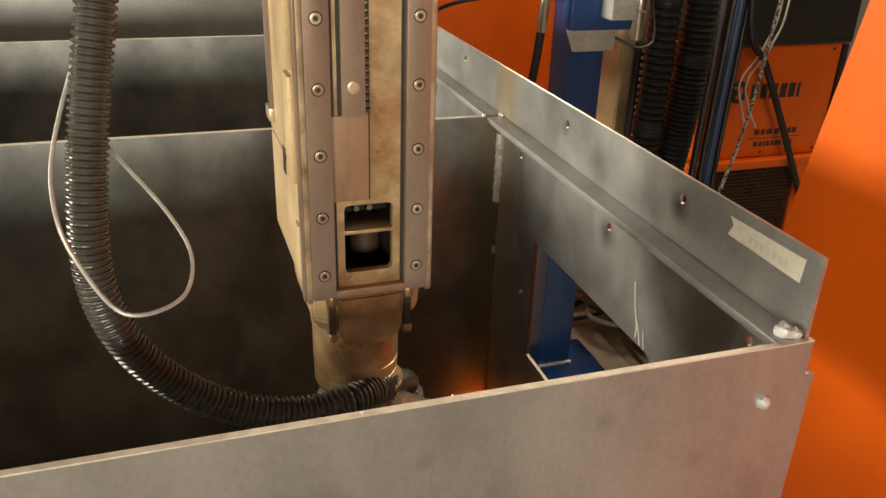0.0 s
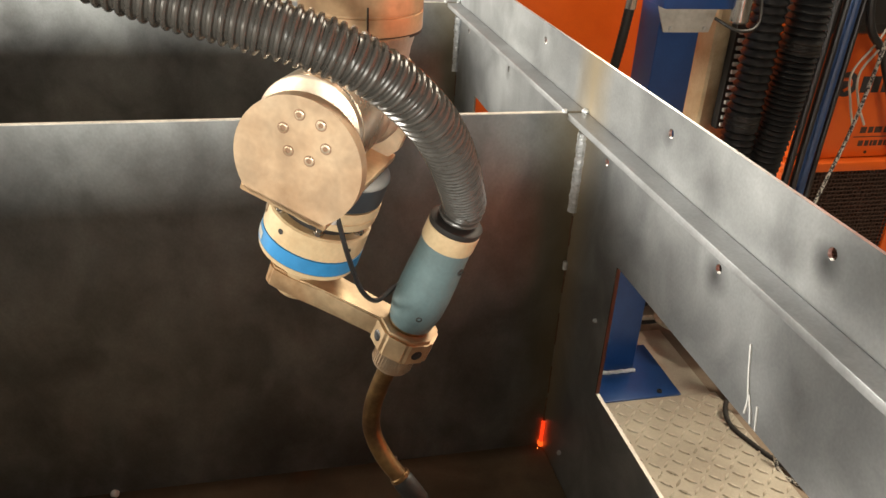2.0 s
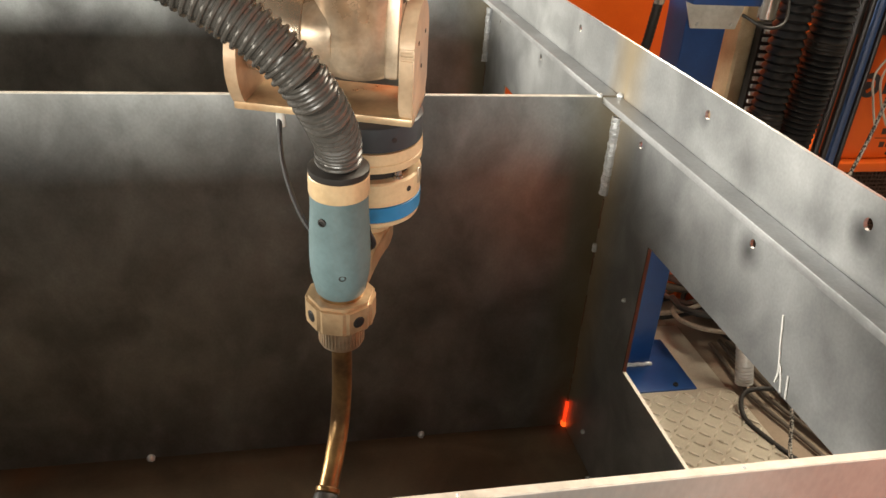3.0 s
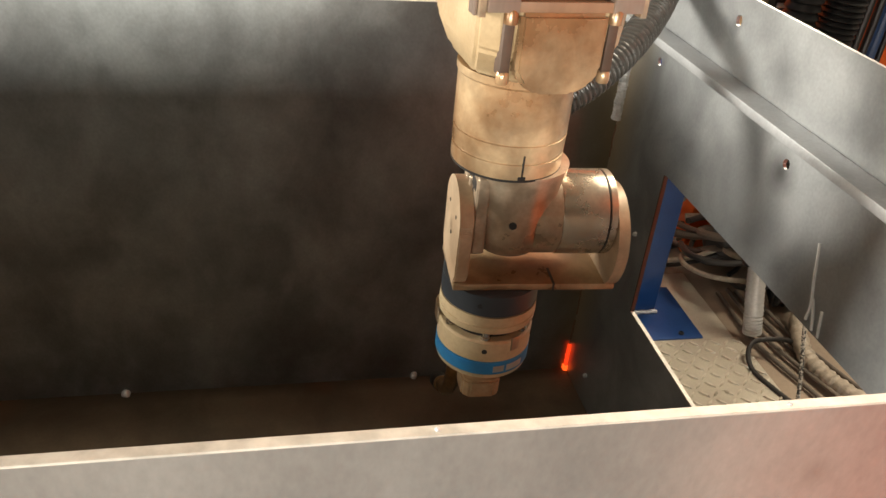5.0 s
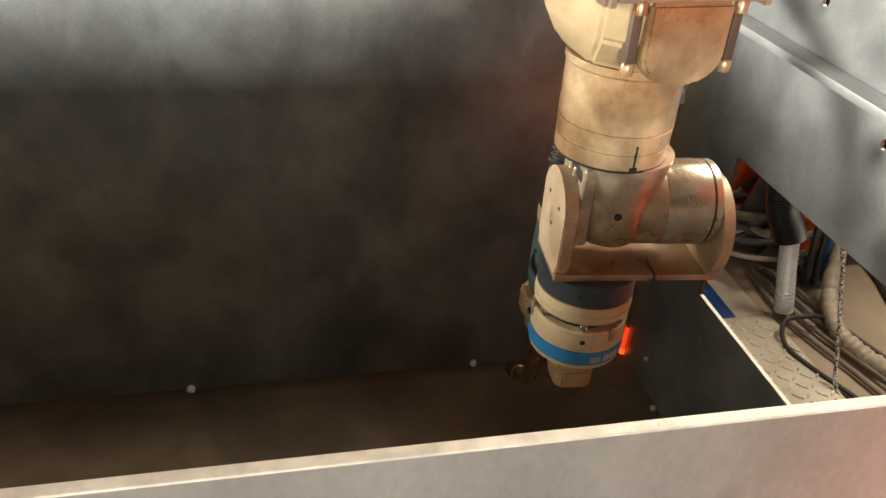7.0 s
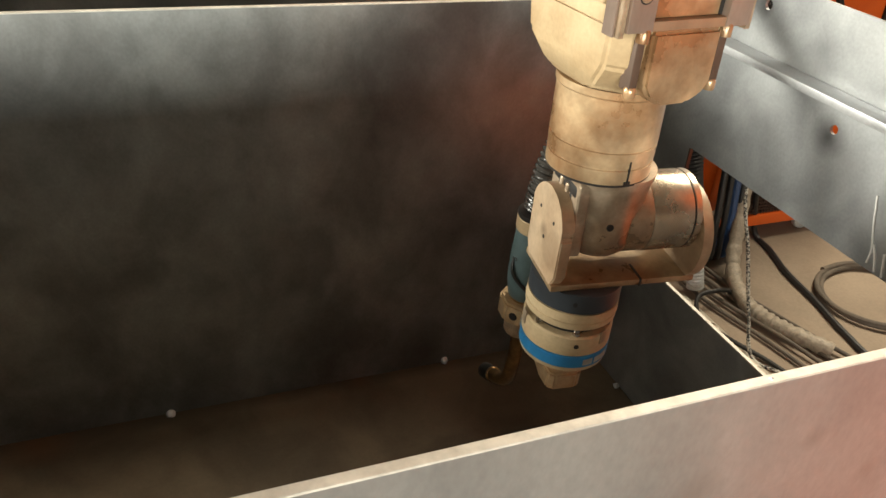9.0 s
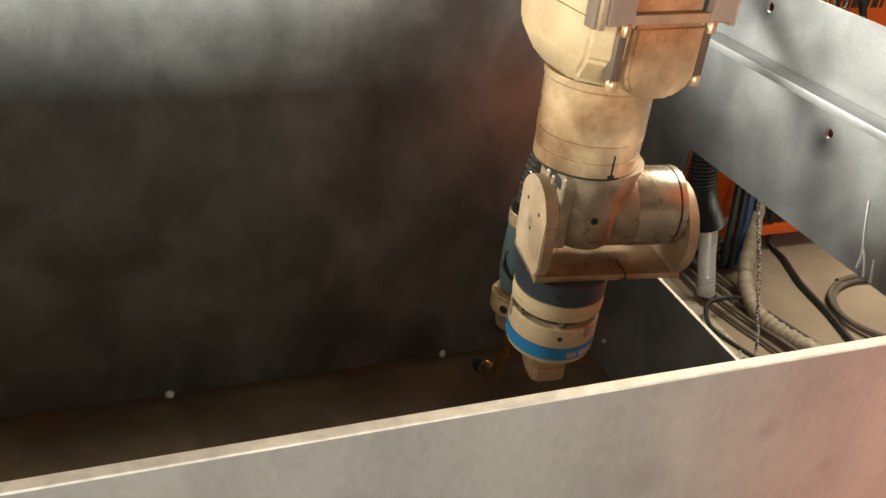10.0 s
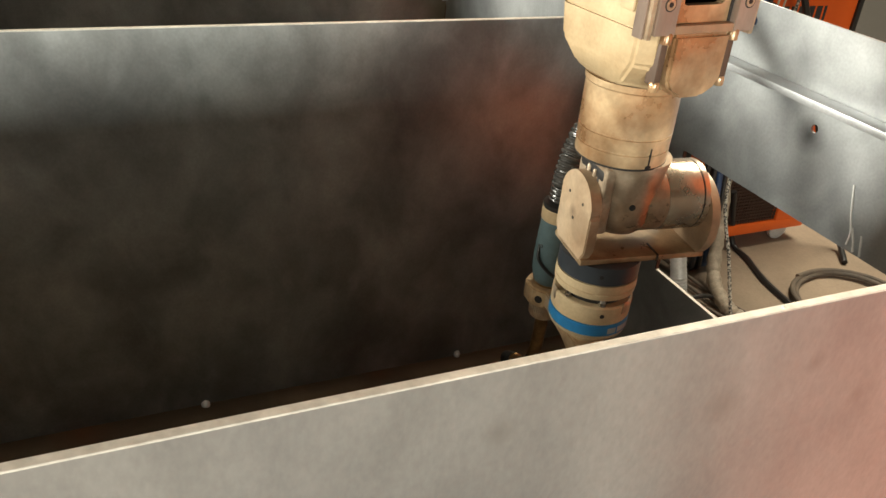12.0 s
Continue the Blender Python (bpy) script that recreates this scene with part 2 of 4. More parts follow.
def prism(outline, z0, z1, m=None, bevel=0.0):
    """A plate from an outline in x and y."""
    bm = bmesh.new()
    low = [bm.verts.new((x, y, z0)) for x, y in outline]
    high = [bm.verts.new((x, y, z1)) for x, y in outline]
    n = len(outline)
    bm.faces.new(low)
    bm.faces.new(high)
    for i in range(n):
        bm.faces.new((low[i], low[(i + 1) % n], high[(i + 1) % n], high[i]))
    if bevel:
        bmesh.ops.bevel(bm, geom=bm.edges[:], offset=bevel, segments=2, affect="EDGES")
    if m:
        bm.transform(m)
    return bm


def smooth_path(points, steps=10):
    """Catmull-Rom through points."""
    p = [Vector(q) for q in points]
    p = [p[0] * 2 - p[1]] + p + [p[-1] * 2 - p[-2]]
    out = []
    for a, b, c, d in zip(p, p[1:], p[2:], p[3:]):
        for i in range(steps):
            t = i / steps
            out.append(0.5 * (2 * b + (c - a) * t + (2 * a - 5 * b + 4 * c - d) * t * t + (3 * b - a - 3 * c + d) * t ** 3))
    return out + [p[-2]]


def pipe(points, radius, sides=10, steps=10, ridge=None):
    """A tube along a smooth line; ridge(i) scales the radius ring by ring."""
    path = smooth_path(points, steps)
    bm = bmesh.new()
    rings, side = [], None
    for i, q in enumerate(path):
        way = (path[min(i + 1, len(path) - 1)] - path[max(i - 1, 0)]).normalized()
        if side is None:
            side = way.orthogonal().normalized()
        side = (side - way * side.dot(way)).normalized()
        other = way.cross(side)
        r = radius * (ridge(i) if ridge else 1)
        rings.append([bm.verts.new(q + (side * math.cos(a) + other * math.sin(a)) * r) for a in (2 * math.pi * k / sides for k in range(sides))])
    for lower, upper in zip(rings, rings[1:]):
        for k in range(sides):
            bm.faces.new((lower[k], lower[(k + 1) % sides], upper[(k + 1) % sides], upper[k]))
    bm.faces.new(rings[0])
    bm.faces.new(rings[-1])
    return bm


def pierced(name, outline, holes, thick, mat, m):
    """A sheet with round or square openings: a filled 2D curve given thickness, turned into a mesh."""
    cu = bpy.data.curves.new(name, "CURVE")
    cu.dimensions, cu.fill_mode, cu.extrude = "2D", "BOTH", thick / 2
    for loop in [outline] + holes:
        sp = cu.splines.new("POLY")
        sp.points.add(len(loop) - 1)
        sp.use_cyclic_u = True
        for q, (x, y) in zip(sp.points, loop):
            q.co = (x, y, 0, 1)
    tmp = bpy.data.objects.new("tmp", cu)
    me = bpy.data.meshes.new_from_object(tmp)
    bpy.data.objects.remove(tmp)
    bpy.data.curves.remove(cu)
    me.name = name
    me.transform(m)
    me.materials.clear()
    me.materials.append(mat)
    return new(name, me)


def ring_of(cx, cy, r, n=20):
    return [(cx + r * math.cos(2 * math.pi * i / n), cy + r * math.sin(2 * math.pi * i / n)) for i in range(n)]


# ---- the hall ----
def setting(name, bm, mat, label, category):
    return tagged(part(name, bm, mat, smooth=False), label, category, kind="structure")


setting("floor", block(-7.0, 4.5, -5.0, 5.0, -0.2, 0.0, 0), CONCRETE, "dusty brown concrete workshop floor with cables on it", "floor")
setting("wall_north", block(-7.0, 4.5, 5.0, 5.2, 0.0, 4.5, 0), WALL, "plain grey-brown hall wall", "wall")
setting("wall_east", block(4.5, 4.7, -5.0, 5.2, 0.0, 4.5, 0), WALL, "plain grey-brown hall wall", "wall")
TURN_Y = Matrix(((1, 0, 0, 0), (0, 0, 1, 0), (0, 1, 0, 0), (0, 0, 0, 1)))
south = pierced("wall_south", [(-7.2, 0), (4.7, 0), (4.7, 4.5), (-7.2, 4.5)], [[(-4.95, 0.98), (-0.25, 0.98), (-0.25, 2.02), (-4.95, 2.02)]], 0.2, WALL, Matrix.Translation((0, -5.1, 0)) @ TURN_Y)
tagged(south, "plain hall wall with a wide window opening", "wall", kind="structure")
SIDE = Matrix(((0, 0, 1, 0), (1, 0, 0, 0), (0, 1, 0, 0), (0, 0, 0, 1)))
west = pierced("wall_west", [(-5.0, 0), (5.2, 0), (5.2, 4.5), (-5.0, 4.5)], [[(2.35, 1.25), (4.85, 1.25), (4.85, 2.75), (2.35, 2.75)], [(-3.5, 0.98), (-1.3, 0.98), (-1.3, 2.12), (-3.5, 2.12)]], 0.2, WALL, Matrix.Translation((-7.1, 0, 0)) @ SIDE)
tagged(west, "plain hall wall with a window opening and an added lamp opening", "wall", kind="structure")
roof = pierced("ceiling", [(-7.2, -5.2), (4.7, -5.2), (4.7, 5.2), (-7.2, 5.2)], [[(1.15, 0.95), (3.45, 0.95), (3.45, 3.05), (1.15, 3.05)]], 0.12, WALL, Matrix.Translation((0, 0, 4.56)))
tagged(roof, "plain hall ceiling with an added rooflight opening", "ceiling", kind="structure")


# ---- the steel box ----
LEFT, BACK, T, TS = -2.3, 2.29, 0.006, 0.004
box = thing("steel_box", "large open welded steel sheet box with dividers, grey mill scale", "steel box")
part("front_plate", block(LEFT, T, -T, 0, 0.0, TOP, 0.0006, 1), STEEL, box, "lit grey front sheet with a bright cut edge")
upper = [ring_of(y, 1.153, 0.006) for y in (0.213, 0.505, 0.944, 1.3, 1.7, 2.0)]
lower = [ring_of(y, 1.057, 0.0055) for y in (0.067, 0.359, 0.657, 0.83, 1.12, 1.42, 1.6, 1.9)]
ports = [[(a, 0.726), (b, 0.726), (b, 0.938), (a, 0.938)] for a, b in ((0.05, 0.575), (0.82, 1.34), (1.59, 2.1))]
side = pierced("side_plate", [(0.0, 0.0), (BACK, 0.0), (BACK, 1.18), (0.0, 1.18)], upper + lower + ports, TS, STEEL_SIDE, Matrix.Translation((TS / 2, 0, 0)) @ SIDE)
side.parent = box
side["label"] = "grey side sheet with bolt holes and cut-out openings"
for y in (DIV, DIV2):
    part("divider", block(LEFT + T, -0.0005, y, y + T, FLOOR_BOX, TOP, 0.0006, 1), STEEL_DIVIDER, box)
part("back_plate", block(LEFT, T, BACK, BACK + T, 0.0, TOP, 0.0006, 1), STEEL, box)
part("end_plate", block(LEFT, LEFT + T, 0.0005, BACK, 0.0, TOP, 0.0006, 1), STEEL, box)
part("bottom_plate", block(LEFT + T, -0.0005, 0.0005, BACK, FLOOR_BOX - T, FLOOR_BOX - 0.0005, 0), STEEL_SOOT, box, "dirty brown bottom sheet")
for a, b in ((0.001, DIV - 0.001), (DIV + T + 0.001, DIV2 - 0.001), (DIV2 + T + 0.001, BACK - 0.001)):
    part("flat_bar", block(-0.030, -0.0008, a, b, TOP - 0.010, TOP - 0.0005, 0.0012), BAR, box, "flat bar ledge along the side sheet")
# bright rolled edges on the upper rims
part("front_rim", block(LEFT, T, -T - 0.0004, 0.0004, TOP - 0.001, TOP + 0.0006, 0.0004, 1), STEEL_EDGE, box, "bright cut edge")
for y in (DIV, DIV2):
    part("divider_rim", block(LEFT + T, -0.031, y - 0.0004, y + T + 0.0004, TOP - 0.001, TOP + 0.0006, 0.0004, 1), STEEL_EDGE, box, "bright cut edge")
part("opening_rim", block(-0.0006, TS + 0.0006, 0.052, 0.5755, 0.7245, 0.7268, 0), STEEL_EDGE, box, "bright cut edge")
part("opening_rim", block(-0.0006, TS + 0.0006, 0.5745, 0.577, 0.7268, 0.937, 0), RUST, box, "rust-brown cut edge")


def bead(x, y, z0, z1, r, mat, name, step=0.004):
    rng = random.Random(int(z0 * 1000) + int(y * 100))
    n = max(3, int((z1 - z0) / step))
    pts = [(x + rng.uniform(-0.0006, 0.0006), y + rng.uniform(-0.0006, 0.0006), z0 + (z1 - z0) * i / n) for i in range(n + 1)]
    part(name, pipe(pts, r, 8, 3, lambda i: 0.82 + 0.25 * rng.random()), mat, box)


for y in (DIV, DIV2):
    bead(-0.0045, y - 0.0045, 0.945, 1.070, 0.0078, WELD, "weld_bead", 0.0045)
    for z0, z1 in ((0.885, 0.935), (0.80, 0.845), (0.70, 0.76), (0.60, 0.655)):
        bead(-0.0015, y - 0.0015, z0, z1, 0.0013, WORN_BROWN, "weld_seam")
    bead(-0.004, y - 0.004, 0.845, 0.858, 0.0042, WELD, "tack_weld")
bead(-0.003, DIV - 0.003, 0.484, 0.494, 0.0050, HOT, "weld_crater")
bead(-0.003, DIV - 0.003, 0.495, 0.538, 0.0036, HOT_DULL, "cooling_bead")
bead(-0.003, DIV - 0.003, 0.541, 0.590, 0.0015, WORN_BROWN, "weld_seam")


def blob(x, y, z, r, mat, name):
    bm = bmesh.new()
    bmesh.ops.create_icosphere(bm, subdivisions=2, radius=r, matrix=Matrix.Translation((x, y, z)))
    rng = random.Random(int(abs(x + y + z) * 5000))
    for v in bm.verts:
        v.co += Vector((rng.uniform(-1, 1), rng.uniform(-1, 1), rng.uniform(-1, 1))) * r * 0.16
    part(name, bm, mat, box)


for x, y, z, r in ((-0.266, DIV - 0.003, 0.490, 0.0062), (-0.715, DIV - 0.003, 0.487, 0.0066), (-0.002, 0.662, 0.536, 0.004), (-0.002, 0.612, 0.830, 0.0035),
                   (-0.008, 0.60, 0.489, 0.005), (-1.16, DIV - 0.003, 0.488, 0.006), (-0.014, 0.012, TOP + 0.002, 0.010), (-0.008, 0.004, TOP + 0.004, 0.006),
                   (-0.034, DIV + 0.002, TOP + 0.001, 0.004), (-0.004, DIV - 0.001, TOP + 0.001, 0.005), (-0.034, DIV2 + 0.002, TOP + 0.001, 0.004), (-0.004, DIV2 - 0.001, TOP + 0.001, 0.005),
                   (-0.037, -0.006, 1.042, 0.007), (-0.41, -0.003, TOP + 0.0006, 0.0013), (-0.23, -0.003, TOP + 0.0006, 0.0014)):
    blob(x, y, z, r, WELD, "weld_spot")
# the molten pool in the corner, which sinks away as it cools, and two sparks beside it
pool_bm = bmesh.new()
bmesh.ops.create_icosphere(pool_bm, subdivisions=3, radius=0.0085)
for v in pool_bm.verts:
    v.co.z *= 1.5
pool = tagged(part("molten_weld_pool", pool_bm, MOLTEN), "glowing orange molten weld pool in the box corner", "weld pool")
sparks = []
for k in range(3):
    spark_bm = bmesh.new()
    bmesh.ops.create_icosphere(spark_bm, subdivisions=1, radius=0.0014, matrix=Matrix.Diagonal((1, 1, 2.2, 1)))
    sparks.append(tagged(part("spark", spark_bm, EMBER), "small glowing spark flying off the weld", "spark", "weld sparks"))
part("corner_flange", block(T + 0.001, T + 0.012, -0.004, 0.004, 0.0, 1.062, 0.001), STEEL, box, "folded corner edge")
# chalk streaks on the side sheet
for pts in (((0.279, 1.017), (0.270, 0.985), (0.262, 0.962), (0.262, 0.945)), ((0.262, 0.968), (0.255, 0.955), (0.250, 0.941)), ((0.246, 0.965), (0.240, 0.94))):
    part("chalk_streak", pipe([(-0.0004, y, z) for y, z in pts], 0.0016, 5, 4), CHALK, box, "pale chalk streak")

label_strip = tagged(part("paper_label", prism([(0.128, 1.168), (0.122, 1.160), (0.128, 1.148), (0.022, 1.146), (0.020, 1.170)], -0.0012, 0.0, SIDE), TAPE), "strip of torn masking tape with faded writing on the side sheet", "label")
for i in range(7):
    y = 0.040 + 0.0085 * i
    part("writing", prism([(y, 1.152), (y + 0.005, 1.153), (y + 0.0045, 1.160), (y - 0.001, 1.159)], -0.0016, -0.0012, SIDE), FADED, label_strip)


# ---- the robot arm ----
def bolt_head(r, h, m):
    """A socket head screw: a ring with a recessed hexagon."""
    bm = lathe([(r, 0), (r, h * 0.8), (r * 0.86, h), (r * 0.55, h), (r * 0.5, h * 0.35), (0.0004, h * 0.35)], m, 14)
    return bm


FACE_FRONT = Matrix.Rotation(radians(90), 4, "X")      # local z turned towards -y
ALONG_X = Matrix.Rotation(radians(90), 4, "Y")
arm = thing("welding_robot_arm", "soiled cream welding robot arm hanging into the steel box", "robot arm")
part("forearm_tube", lathe([(0.047, 0.007), (0.0474, 0.009), (0.0474, 0.020), (0.0463, 0.0205), (0.0463, 0.0218), (0.0474, 0.0223), (0.0480, 0.036), (0.0468, 0.0366), (0.0468, 0.0382), (0.0480, 0.0387), (0.0478, 0.082), (0.0492, 0.084), (0.0492, 0.090), (0.044, 0.089)], None, 64), CREAM, arm, "cream forearm tube with brown heat stains")
part("index_mark", block(-0.0040, -0.0026, -0.0484, -0.0462, 0.007, 0.029, 0.0003), DARK, arm)
part("index_notch", block(-0.0065, 0.0, -0.0482, -0.0462, 0.0072, 0.0105, 0.0006), DARK, arm)
part("joint_seam", lathe([(0.0468, 0.0048), (0.0473, 0.0054), (0.0473, 0.0070), (0.0460, 0.0074)], None, 56), DARK, arm)
# tapered head below the slide
head = bmesh.new()
levels = [(0.088, 0.042, 0.046, 0.028), (0.096, 0.050, 0.056, 0.022), (0.118, 0.0565, 0.069, 0.016), (0.152, 0.0580, 0.071, 0.014)]
loops = []
for z, hx, hy, c in levels:
    loops.append([head.verts.new((x, y, z)) for x, y in ((-hx + c, -hy), (hx - c, -hy), (hx, -hy + c), (hx, hy - c), (hx - c, hy), (-hx + c, hy), (-hx, hy - c), (-hx, -hy + c))])
for a, b in zip(loops, loops[1:]):
    for i in range(8):
        head.faces.new((a[i], a[(i + 1) % 8], b[(i + 1) % 8], b[i]))
head.faces.new(loops[0])
head.faces.new(loops[-1])
bmesh.ops.bevel(head, geom=[e for e in head.edges], offset=0.003, segments=2, affect="EDGES")
part("head_casting", head, CREAM_CAST, arm, "pale cream tapered head casting")
part("head_cover", prism([(-0.033, 0.150), (0.033, 0.150), (0.033, 0.108), (0.027, 0.098), (0.014, 0.091), (-0.014, 0.091), (-0.027, 0.098), (-0.033, 0.108)], 0.062, 0.0775, FACE_FRONT, 0.003), CREAM, arm, "rounded cream front cover")
for x in (-0.0395, 0.0395):
    part("bolt_groove", block(x - 0.0038, x + 0.0038, -0.0725, -0.060, 0.104, 0.146, 0.001), GROOVE, arm)
    part("bolt", lathe([(0.0045, 0.0), (0.0050, 0.002), (0.0050, 0.007), (0.0040, 0.009)], Matrix.Translation((x, -0.0695, 0.098)), 16), CREAM, arm)
    part("bolt", lathe([(0.0052, 0.0), (0.0052, 0.008), (0.0042, 0.010)], Matrix.Translation((x, -0.0725, 0.142)), 16), CREAM, arm)
part("cover_gap", block(-0.040, 0.040, -0.0752, -0.060, 0.1500, 0.1575, 0.001), WORN_BROWN, arm, "sooty gap below the front cover")
# long slide body with a window cut through its front
HEIGHT = 1.25
part("slide_body", block(-0.064, 0.064, -0.058, 0.128, 0.268, HEIGHT, 0.004), CREAM_CAST, arm, "pale cream cast slide body")
for x in (-0.064, 0.031):
    part("slide_cheek", block(x, x + 0.033, -0.058, 0.128, 0.152, 0.267, 0.004), CREAM_CAST, arm)
part("slide_back", block(-0.031, 0.031, 0.070, 0.128, 0.152, 0.267, 0.002), CREAM_CAST, arm)
part("cable_drum", lathe([(0.014, 0.162), (0.016, 0.165), (0.016, 0.200), (0.014, 0.202)], Matrix.Translation((0.013, 0.004, 0)), 24), MESH_BROWN, arm, "brown reel behind the window")
part("side_rib", block(-0.069, -0.0635, -0.046, 0.030, 0.372, HEIGHT, 0.002), CREAM_CAST, arm, "raised pale side rib")
part("side_rib", block(-0.069, -0.0635, -0.046, -0.016, 0.262, 0.366, 0.002), CREAM_CAST, arm)
part("side_rib", block(-0.067, -0.0635, -0.054, -0.036, 0.166, 0.222, 0.002), CREAM_CAST, arm)
part("side_strip", block(-0.0665, -0.0635, 0.092, 0.122, 0.30, HEIGHT, 0.002), RAIL, arm, "dull steel strip along the slide's flank")
part("side_lug", block(-0.070, -0.0635, 0.090, 0.118, 0.285, 0.300, 0.002), BARE, arm)
part("side_slot", block(-0.0648, -0.0630, 0.022, 0.038, 0.248, 0.276, 0.0004), DARK, arm)
corner = [(0.0197, 0.2448), (0.0228, 0.2436), (0.0240, 0.2405)]
quarter = [(x, z) for x, z in corner[::-1]]
rounded = quarter + [(-x, z) for x, z in corner] + [(-x, 0.418 - z) for x, z in quarter] + [(x, 0.418 - z) for x, z in corner]
cover = pierced("front_cover", [(-0.0355, 0.158), (0.0355, 0.158), (0.0355, HEIGHT), (-0.0355, HEIGHT)], [rounded], 0.008, CREAM, Matrix.Translation((0, -0.0645, 0)) @ TURN_Y)
cover.parent = arm
cover["label"] = "brown-stained front cover with a square window"
# black liners added behind the window stand in for the recess's shade
part("shade_liner_back", block(-0.031, 0.031, 0.055, 0.070, 0.152, 0.267, 0), BLACK, arm)
part("shade_liner_floor", block(-0.030, 0.030, -0.057, 0.055, 0.1525, 0.157, 0), BLACK, arm)
for x in (-0.0308, 0.0288):
    part("shade_liner_side", block(x, x + 0.002, -0.057, 0.055, 0.157, 0.267, 0), BLACK, arm)
part("window_bar", block(-0.0265, 0.0265, -0.0672, -0.040, 0.2135, 0.2175, 0.001), CREAM, arm)
for x in (-0.009, 0.004):
    part("plug", lathe([(0.0040, 0), (0.0045, 0.012), (0.003, 0.016)], Matrix.Translation((x, -0.040, 0.236)) @ FACE_FRONT, 16), CLEAR, arm)
part("plug_housing", block(-0.026, 0.026, -0.040, 0.01, 0.226, 0.262, 0.003), BLACK, arm)
part("cover_strip", block(-0.0350, 0.0004, -0.0700, -0.0684, 0.250, 0.3335, 0.0006), WORN_BROWN, arm, "brown worn strip below the rack")
part("cover_seam", block(0.0005, 0.0017, -0.0692, -0.0683, 0.250, HEIGHT, 0), DARK, arm)
for x in (-0.0465, 0.0465):
    out = -1 if x < 0 else 1
    rail = part("guide_rail", block(x - 0.0115, x + 0.0115, -0.0766, -0.0563, 0.150, HEIGHT, 0.0012), RAIL, arm, "steel guide rail with screw heads")
    lip = sorted((x + out * 0.0116, x + out * 0.0165))
    part("rail_lip", block(lip[0], lip[1], -0.0735, -0.0563, 0.146, HEIGHT, 0.0008), BARE, arm, "bright lip along the rail")
    lip = sorted((x + out * 0.0166, x + out * 0.0190))
    part("rail_lip", block(lip[0], lip[1], -0.0690, -0.0563, 0.146, HEIGHT, 0.0008), RAIL, arm)
    groove = sorted((x - out * 0.0118, x - out * 0.0150))
    part("rail_groove", block(groove[0], groove[1], -0.0694, -0.0563, 0.158, HEIGHT, 0), DARK, arm)
    for i in range(16):
        spot = Matrix.Translation((x, -0.0766, 0.1768 + 0.0612 * i)) @ FACE_FRONT
        part("counterbore", lathe([(0.0062, 0.0), (0.0062, 0.0003)], spot, 16), DARK, rail)
        part("screw", bolt_head(0.0050, 0.0010, spot), BARE, rail)
        part("hex_socket", lathe([(0.0024, 0.0004), (0.0024, 0.0012)], spot, 6), DARK, rail)
rack = part("gear_rack", block(-0.0255, -0.0035, -0.0765, -0.0685, 0.334, HEIGHT, 0.001), RAIL, arm, "dull brown gear rack")
part("rack_shadow_gap", block(-0.0282, -0.0256, -0.0710, -0.0685, 0.334, HEIGHT, 0), DARK, arm)
teeth = bmesh.new()
for i in range(140):
    z = 0.337 + 0.0065 * i
    add(teeth, block(-0.0036, 0.0002, -0.0755, -0.0690, z, z + 0.0034, 0))
part("rack_teeth", teeth, DARK, rack)
for i in range(5):
    part("screw", bolt_head(0.0058, 0.0014, Matrix.Translation((-0.0145, -0.0765, 0.361 + 0.152 * i)) @ FACE_FRONT), BARE, rack)

# the wrist turns about the forearm's axis
B_Z = -0.046
WRIST_OUT = 0.0103       # the wrist sits this far off the forearm's axis
wrist_bm = lathe([(0.0005, -0.0835), (0.014, -0.0825), (0.026, -0.0785), (0.0335, -0.071), (0.0370, -0.062), (0.0385, -0.050), (0.0400, -0.022), (0.0420, -0.006), (0.0445, 0.002), (0.0450, 0.0064)], None, 64)
for v in wrist_bm.verts:
    if v.co.z < -0.001:
        v.co.x = max(v.co.x, -0.0350)
wrist = part("wrist", wrist_bm, BARE, arm, "bare metal wrist housing with brown stains")
part("saddle", block(-0.0385, -0.026, -0.031, 0.031, -0.074, 0.0005, 0.004, 3), BARE, wrist, "flat machined flank of the wrist")
part("connector_pocket", block(-0.0392, -0.030, -0.028, 0.028, -0.017, -0.003, 0.004), DARK, wrist)
for y in (-0.015, -0.002, 0.012):
    part("connector_slot", block(-0.0391, -0.030, y - 0.0034, y + 0.0034, -0.025, -0.014, 0.003), DARK, wrist)
for y in (-0.0085, 0.005):
    part("plug", lathe([(0.0028, 0.0), (0.0028, 0.010), (0.002, 0.012)], Matrix.Translation((-0.0390, y, -0.020)), 12), BARE, wrist)
part("screw_hole", lathe([(0.0034, -0.0005), (0.0034, 0.0008)], Matrix.Translation((-0.006, -0.0388, -0.040)) @ FACE_FRONT, 14), DARK, wrist)
part("motor_neck", lathe([(0.030, 0.012), (0.0365, 0.016), (0.0378, 0.020), (0.0378, 0.0385), (0.0365, 0.0395)], Matrix.Translation((0, 0, B_Z)) @ ALONG_X, 56), BARE, wrist, "cast neck ring of the motor")
part("motor", lathe([(0.034, 0.038), (0.0375, 0.0392), (0.0385, 0.041), (0.0385, 0.0795), (0.0376, 0.080), (0.0376, 0.0815), (0.0385, 0.082), (0.0385, 0.0875), (0.036, 0.0885)], Matrix.Translation((0, 0, B_Z)) @ ALONG_X, 56), DRUM, wrist, "brushed metal motor drum")
part("motor_seam", lathe([(0.0378, 0.0798), (0.0381, 0.0802), (0.0381, 0.0814), (0.0378, 0.0818)], Matrix.Translation((0, 0, B_Z)) @ ALONG_X, 48), DARK, wrist)

Y_Z = -0.0553


